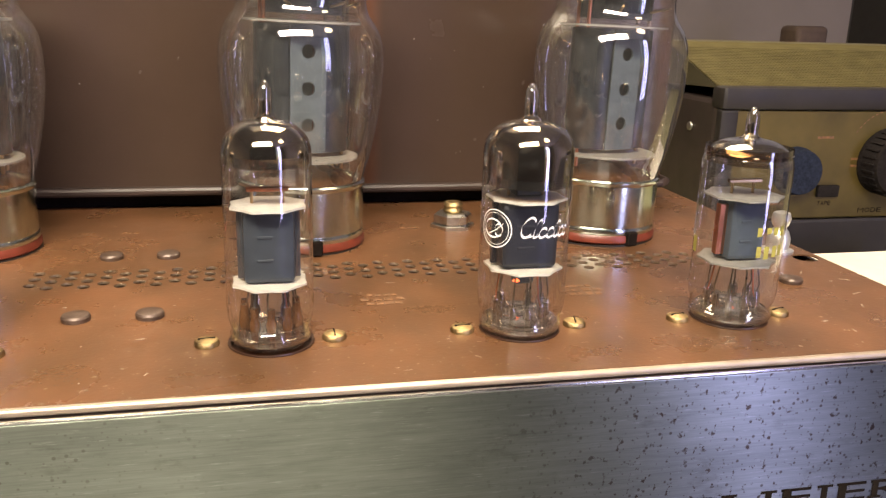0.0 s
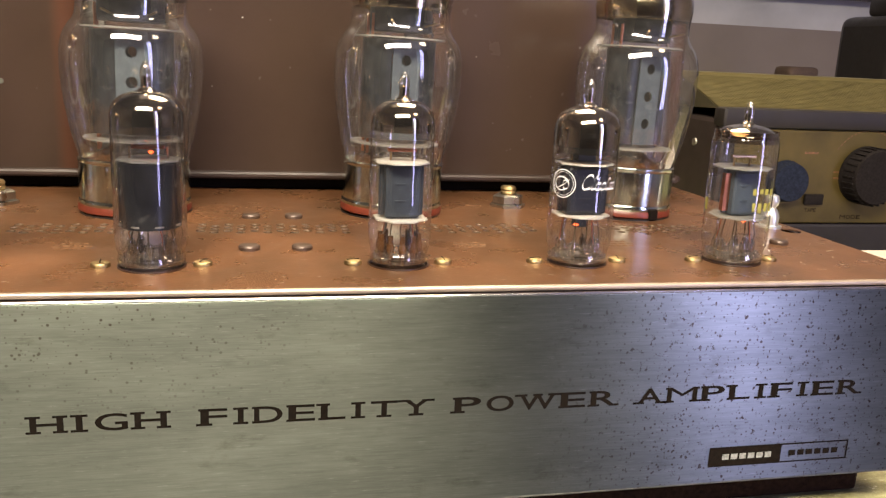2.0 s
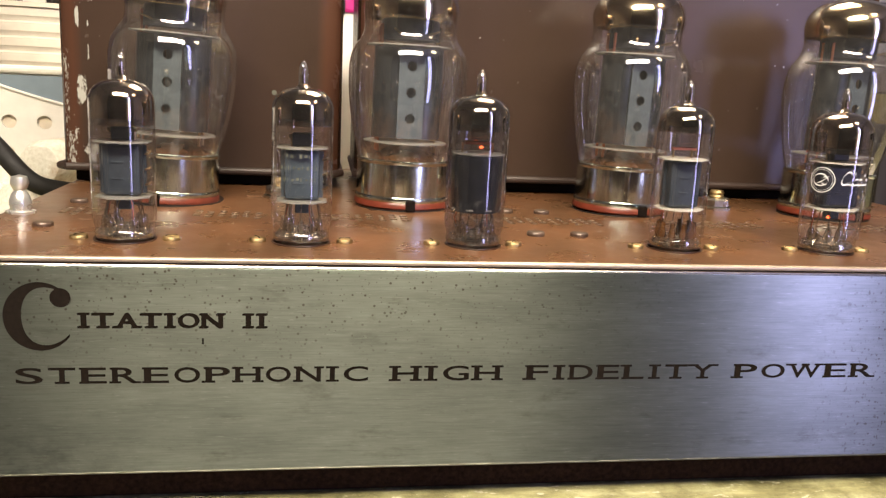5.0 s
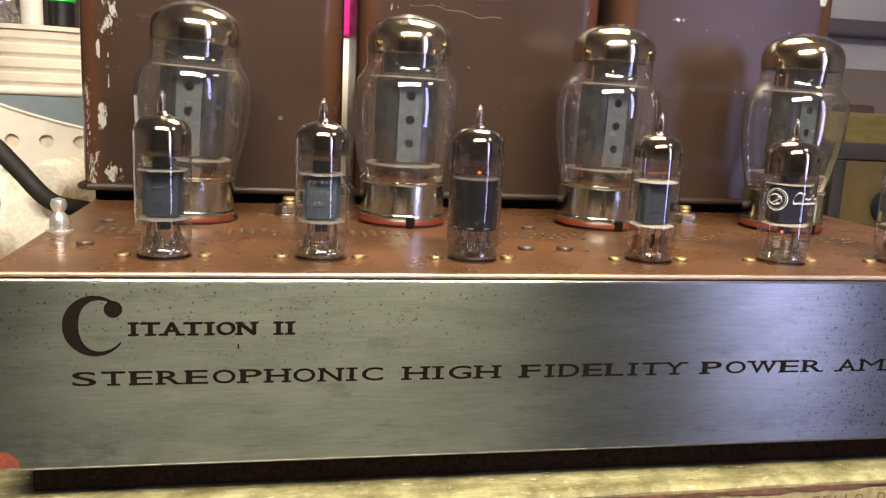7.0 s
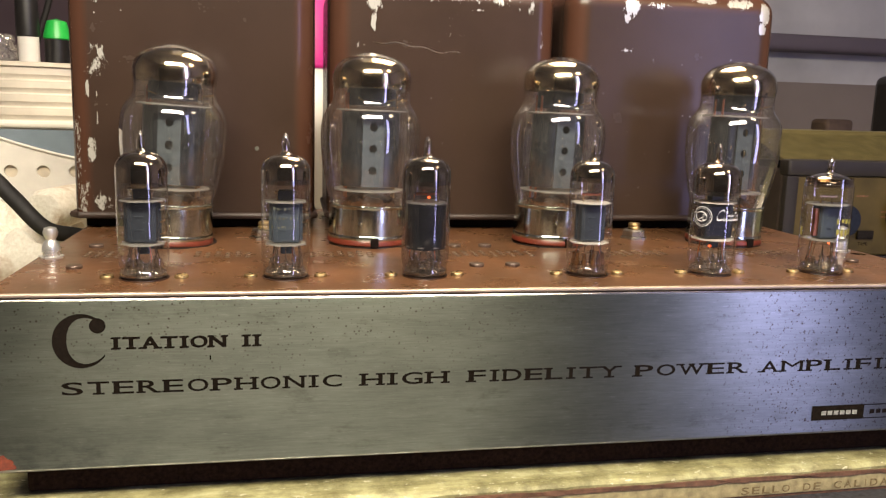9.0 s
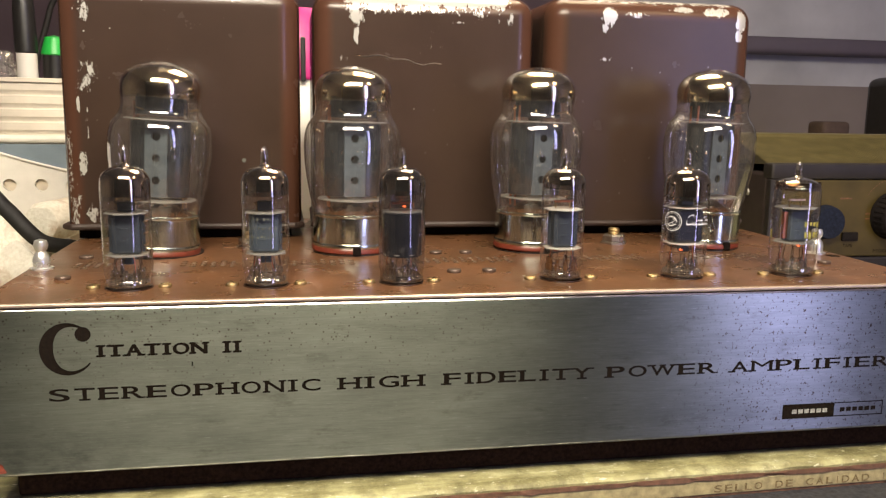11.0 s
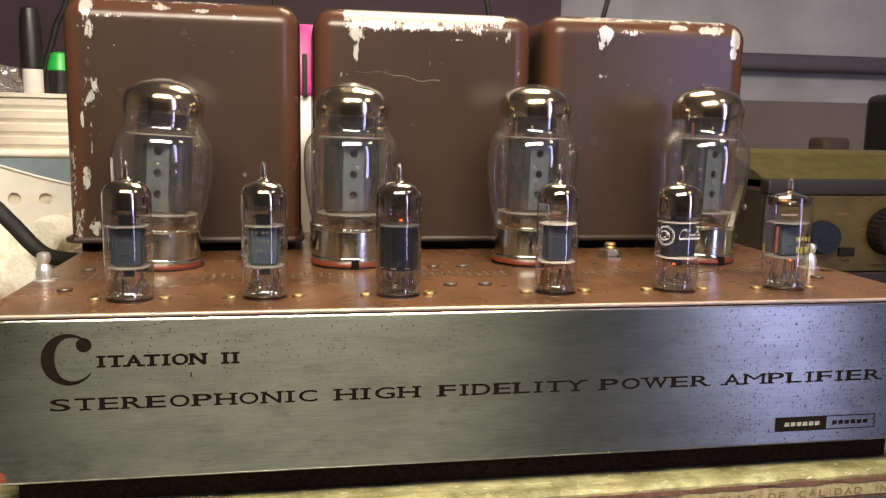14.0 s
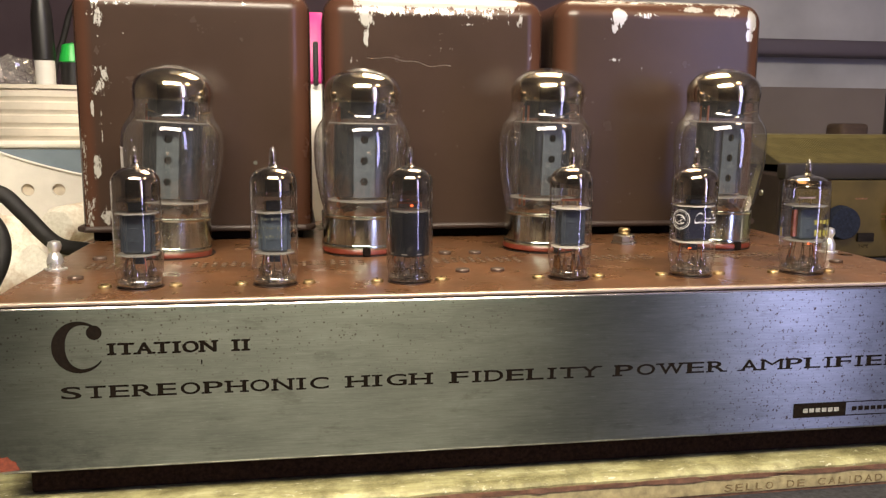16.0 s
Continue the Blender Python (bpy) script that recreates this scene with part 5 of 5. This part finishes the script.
def white_carton():
    t = thing("carton", 0.212, 0.085, BT, "low white cardboard carton with a closed lid", "carton")
    part("tray", box(bmesh.new(), 0.001, 0.154, 0.001, 0.129, 0, 0.030, 0.001), "cream", t)
    part("lid", box(bmesh.new(), 0, 0.155, 0, 0.130, 0.0302, 0.0400, 0.0012), "cream", t, "white cardboard lid")


white_carton()


# ---------------------------------------------------------------- things at the other side
def holed_bin():
    t = thing("storage_bin", -0.56, 0.385, BT, "white plastic storage bin pierced with round holes", "storage bin")
    t.scale = (1, 1, 0.956)
    W, H = 0.345, 0.1365
    loops = [[(0, 0), (W, 0), (W, H), (0, H)]]
    for row, z in ((0, 0.0985), (1, 0.0755), (2, 0.0525)):
        for k in range(14):
            x = W - 0.0165 - k * 0.0236 + (0.0 if row % 2 == 0 else -0.0022)
            if x > 0.012:
                loops.append(circle(x, z, 0.0051, 18))
    bm = outline_solid(bmesh.new(), loops, 0, 0.003)
    bmesh.ops.transform(bm, matrix=pose(0, 0.003, 0, 90), verts=bm.verts)
    part("front", bm, "white_plastic", t, "white pierced front wall", smooth=False)
    # an added sheet whose tan stands for the half-lit inside
    part("hole_backing", box(bmesh.new(), 0.004, W - 0.004, 0.0042, 0.006, 0.003, H - 0.004), "hole", t, smooth=False)
    part("bottom", box(bmesh.new(), 0.003, W - 0.003, 0.003, 0.055, 0, 0.003), "cream", t, smooth=False)
    for x in (0, W - 0.003):
        part("side", box(bmesh.new(), x, x + 0.003, 0.0032, 0.0548, 0, H), "white_plastic", t, smooth=False)
    part("rim", tube_path(bmesh.new(), [(-0.002, -0.001, H), (W + 0.002, -0.001, H)], 0.0030, 10), "white_plastic", t, "rounded white rim")
    # blue-grey inlay with a curved lower edge
    bm = bmesh.new()
    top, low = [], []
    for k in range(25):
        u = k / 24
        x = W - 0.132 + 0.150 * u
        low.append(bm.verts.new((min(x, W - 0.001), -0.0008, H - 0.005 - 0.0285 * math.sin(min(1, u * 1.0) * math.pi * 0.55) ** 0.9)))
        top.append(bm.verts.new((min(x, W - 0.001), -0.0008, H - 0.004)))
    for k in range(24):
        if (low[k].co - low[k + 1].co).length > 1e-6:
            bm.faces.new((low[k], low[k + 1], top[k + 1], top[k]))
    part("inlay", bm, "pale_blue", t, "blue-grey curved inlay", smooth=False)
    part("inlay_rim", tube_path(bmesh.new(), [(v_x, -0.0012, v_z) for v_x, v_z in [(W - 0.132 + 0.150 * k / 24, H - 0.0055 - 0.0285 * math.sin(k / 24 * math.pi * 0.55) ** 0.9) for k in range(21)]], 0.0011, 8), "white_plastic", t, "white raised rim")


holed_bin()


def ribbed_cup():
    x, y = -0.335, 0.510
    t = thing("pen_cup", x, y, BT, "cream ribbed plastic cup holding markers", "cup")
    t.scale = (1, 1, 0.919)
    prof = [(0, 0.002), (0.056, 0.0), (0.058, 0.004)]
    for k in range(15):
        z = 0.012 + k * 0.0122
        prof += [(0.0600 + 0.0004 * k, z), (0.0618 + 0.0004 * k, z + 0.002), (0.0618 + 0.0004 * k, z + 0.0085), (0.0600 + 0.0004 * k, z + 0.0100)]
    prof += [(0.068, 0.1925), (0.0690, 0.1940), (0.0680, 0.1955), (0.0655, 0.1950), (0.058, 0.01), (0, 0.008)]
    part("body", lathe(bmesh.new(), prof, 64), "cream", t, "cream ribbed body")
    part("rim", lathe(bmesh.new(), [(0.0672, 0.1915), (0.0700, 0.1920), (0.0702, 0.1955), (0.0672, 0.1960)], 64, closed=True), "cream", t, "rolled cream rim")


ribbed_cup()


def marker(x, y, lean, h, label, cap_m, body_m, r=0.0085, cap_from=0.62):
    t = thing("marker", x, y, 0.0135, label, "marker")
    t.matrix_world = pose(x, y, 0.0135, *lean)
    part("barrel", lathe(bmesh.new(), [(0, 0), (r * 0.9, 0), (r, 0.003), (r, h * cap_from)], 24), body_m, t)
    part("cap", lathe(bmesh.new(), [(r * 1.02, h * cap_from), (r * 1.12, h * cap_from + 0.001), (r * 1.05, h * 0.94), (r * 0.8, h * 0.99), (0, h)], 24), cap_m, t)


marker(-0.334, 0.487, (2, 0, 0), 0.250, "black marker with a white collar standing in the cup", "black", "white_plastic", 0.0085, 0.78)
marker(-0.3170, 0.492, (0, 1, 0), 0.212, "black marker with a green cap standing in the cup", "green", "black", 0.0102, 0.915)


def crumpled_film():
    t = thing("plastic_bag", -0.365, 0.50, 0.196, "small crumpled clear plastic bag in the cup", "plastic bag")
    bm = bmesh.new()
    bmesh.ops.create_icosphere(bm, subdivisions=4, radius=0.020)
    for v in bm.verts:
        n = noise.noise(v.co * 70) * 0.55 + noise.noise(v.co * 190) * 0.16
        v.co *= 1 + n
        v.co.z *= 0.8
    part("bag", bm, "film", t)
    for k, (dx, dz) in enumerate(((0.018, 0.022), (0.024, 0.014), (-0.012, 0.020))):
        part("sliver", box(bmesh.new(), -0.0015, 0.0015, 0, 0.0006, 0, 0.03, m=pose(dx, 0, -0.006, 0, 20 - 15 * k, 0)), "white_plastic", t, smooth=False)


crumpled_film()


def cloth():
    t = thing("cloth", -0.330, 0.333, BT, "crumpled stained cream towel on the bench", "towel")
    bm = bmesh.new()
    n = 70
    vs = []
    for i in range(n + 1):
        row = []
        for j in range(n + 1):
            u, v = i / n * 2 - 1, j / n * 2 - 1
            h = max(0.0, 1 - u * u) ** 0.6 * max(0.0, 1 - v * v) ** 0.6
            q = Vector((u * 2.2, v * 2.2, 0))
            z = 0.001 + h * (0.066 + 0.028 * noise.noise(q) + 0.012 * noise.noise(q * 3.1)) + h * 0.003 * noise.noise(q * 11)
            row.append(bm.verts.new((u * 0.105 + 0.012 * noise.noise(q * 0.9 + Vector((5, 0, 0))) - 0.012, v * 0.046, z)))
        vs.append(row)
    for i in range(n):
        for j in range(n):
            bm.faces.new((vs[i][j], vs[i + 1][j], vs[i + 1][j + 1], vs[i][j + 1]))
    part("folds", bm, "cloth", t)
    bm = lathe(bmesh.new(), [(0, -0.03), (0.012, -0.028), (0.0145, -0.020), (0.0145, 0.020), (0.012, 0.026), (0.006, 0.028), (0, 0.0275)], 28, 0, 0, pose(0.054, -0.006, 0.074, 90, 0, -12))
    for v in bm.verts:
        v.co += 0.0016 * noise.noise_vector(v.co * 160)
    part("rolled_end", bm, "cloth", t, "rolled end of the towel")


cloth()


def cable(name, pts, r, label):
    t = thing(name, 0, 0, 0, label, "cable")
    part("sheath", tube_path(bmesh.new(), spline(pts, 10), r, 14), "rubber", t)


cable("power_cable", [(-0.232, 0.250, 0.060), (-0.2375, 0.222, 0.074), (-0.254, 0.202, 0.082), (-0.271, 0.200, 0.101), (-0.283, 0.200, 0.1130), (-0.297, 0.205, 0.1115), (-0.330, 0.220, 0.098), (-0.40, 0.26, 0.050), (-0.46, 0.27, BT + 0.005)], 0.0047, "thick black rubber cable looping behind the amplifier")
cable("black_cable", [(-0.322, 0.212, 0.101), (-0.300, 0.2, 0.103), (-0.2855, 0.195, 0.094), (-0.2815, 0.19, 0.078), (-0.289, 0.185, 0.058), (-0.306, 0.17, 0.030), (-0.35, 0.13, BT + 0.005)], 0.0050, "black rubber cable curving down to the bench")


def magenta_bottle():
    t = thing("bottle", -0.096, 0.40, BT, "white bottle with a magenta top behind the transformers", "bottle")
    t.scale = (1, 1, 0.975)
    part("body", lathe(bmesh.new(), [(0, 0), (0.030, 0), (0.032, 0.006), (0.032, 0.165), (0.026, 0.180), (0.024, 0.186)], 40), "white_plastic", t, "white plastic body")
    part("top", lathe(bmesh.new(), [(0.026, 0.186), (0.027, 0.188), (0.026, 0.236), (0.020, 0.245), (0, 0.246)], 40), "magenta", t, "translucent magenta top")
    part("clip", box(bmesh.new(), -0.0010, 0.0030, -0.0330, -0.0270, 0.184, 0.220, 0.0008, 1), "black", t, "black clip")


magenta_bottle()
for pts in (
    [(-0.321, 0.70, CEIL), (-0.331, 0.68, 0.70), (-0.341, 0.66, 0.340), (-0.360, 0.66, 0.260), (-0.380, 0.66, 0.180), (-0.385, 0.655, BT + 0.003)],
    [(-0.135, 0.74, CEIL), (-0.13, 0.72, 0.70), (-0.125, 0.68, 0.30), (-0.130, 0.66, 0.15), (-0.13, 0.64, BT + 0.003)],
    [(0.10, 0.74, CEIL), (0.11, 0.72, 0.60), (0.135, 0.70, 0.300), (0.175, 0.69, 0.250), (0.20, 0.66, 0.10), (0.20, 0.64, BT + 0.003)],
    [(0.37, 0.74, CEIL), (0.33, 0.72, 0.60), (0.285, 0.70, 0.315), (0.248, 0.69, 0.262), (0.225, 0.66, 0.10), (0.225, 0.64, BT + 0.003)]):
    cable("hanging_cable", pts, 0.0032, "thin black cable hanging down to the bench")


# the wall behind: a ledge, coloured dark for its underside's shade, and a brown box
def back_shelf():
    t = thing("wall_shelf", 0.35, 1.13, 0, "shelf board fixed to the wall, plum-grey like its shaded underside", "shelf")
    part("board", box(bmesh.new(), 0, 1.2, 0.06, 0.115, 0.288, 0.320, 0.010, 4), "shelf", t)
    b = thing("cardboard_box", 0.812, 1.0, -0.76, "tall brown cardboard box standing on the floor", "box")
    part("carton", box(bmesh.new(), 0, 0.054, 0, 0.05, 0, 0.919, 0.008, 3), "box_brown", b)


back_shelf()


def backboard():
    t = tagged(thing("wall_panel", -1.45, 1.02, FLOOR, "dark plum board standing against the wall", "board"), kind="structure")
    part("panel", box(bmesh.new(), 0, 1.78, 0, 0.03, 0, 1.75, 0.003), "wall_dark", t)


backboard()
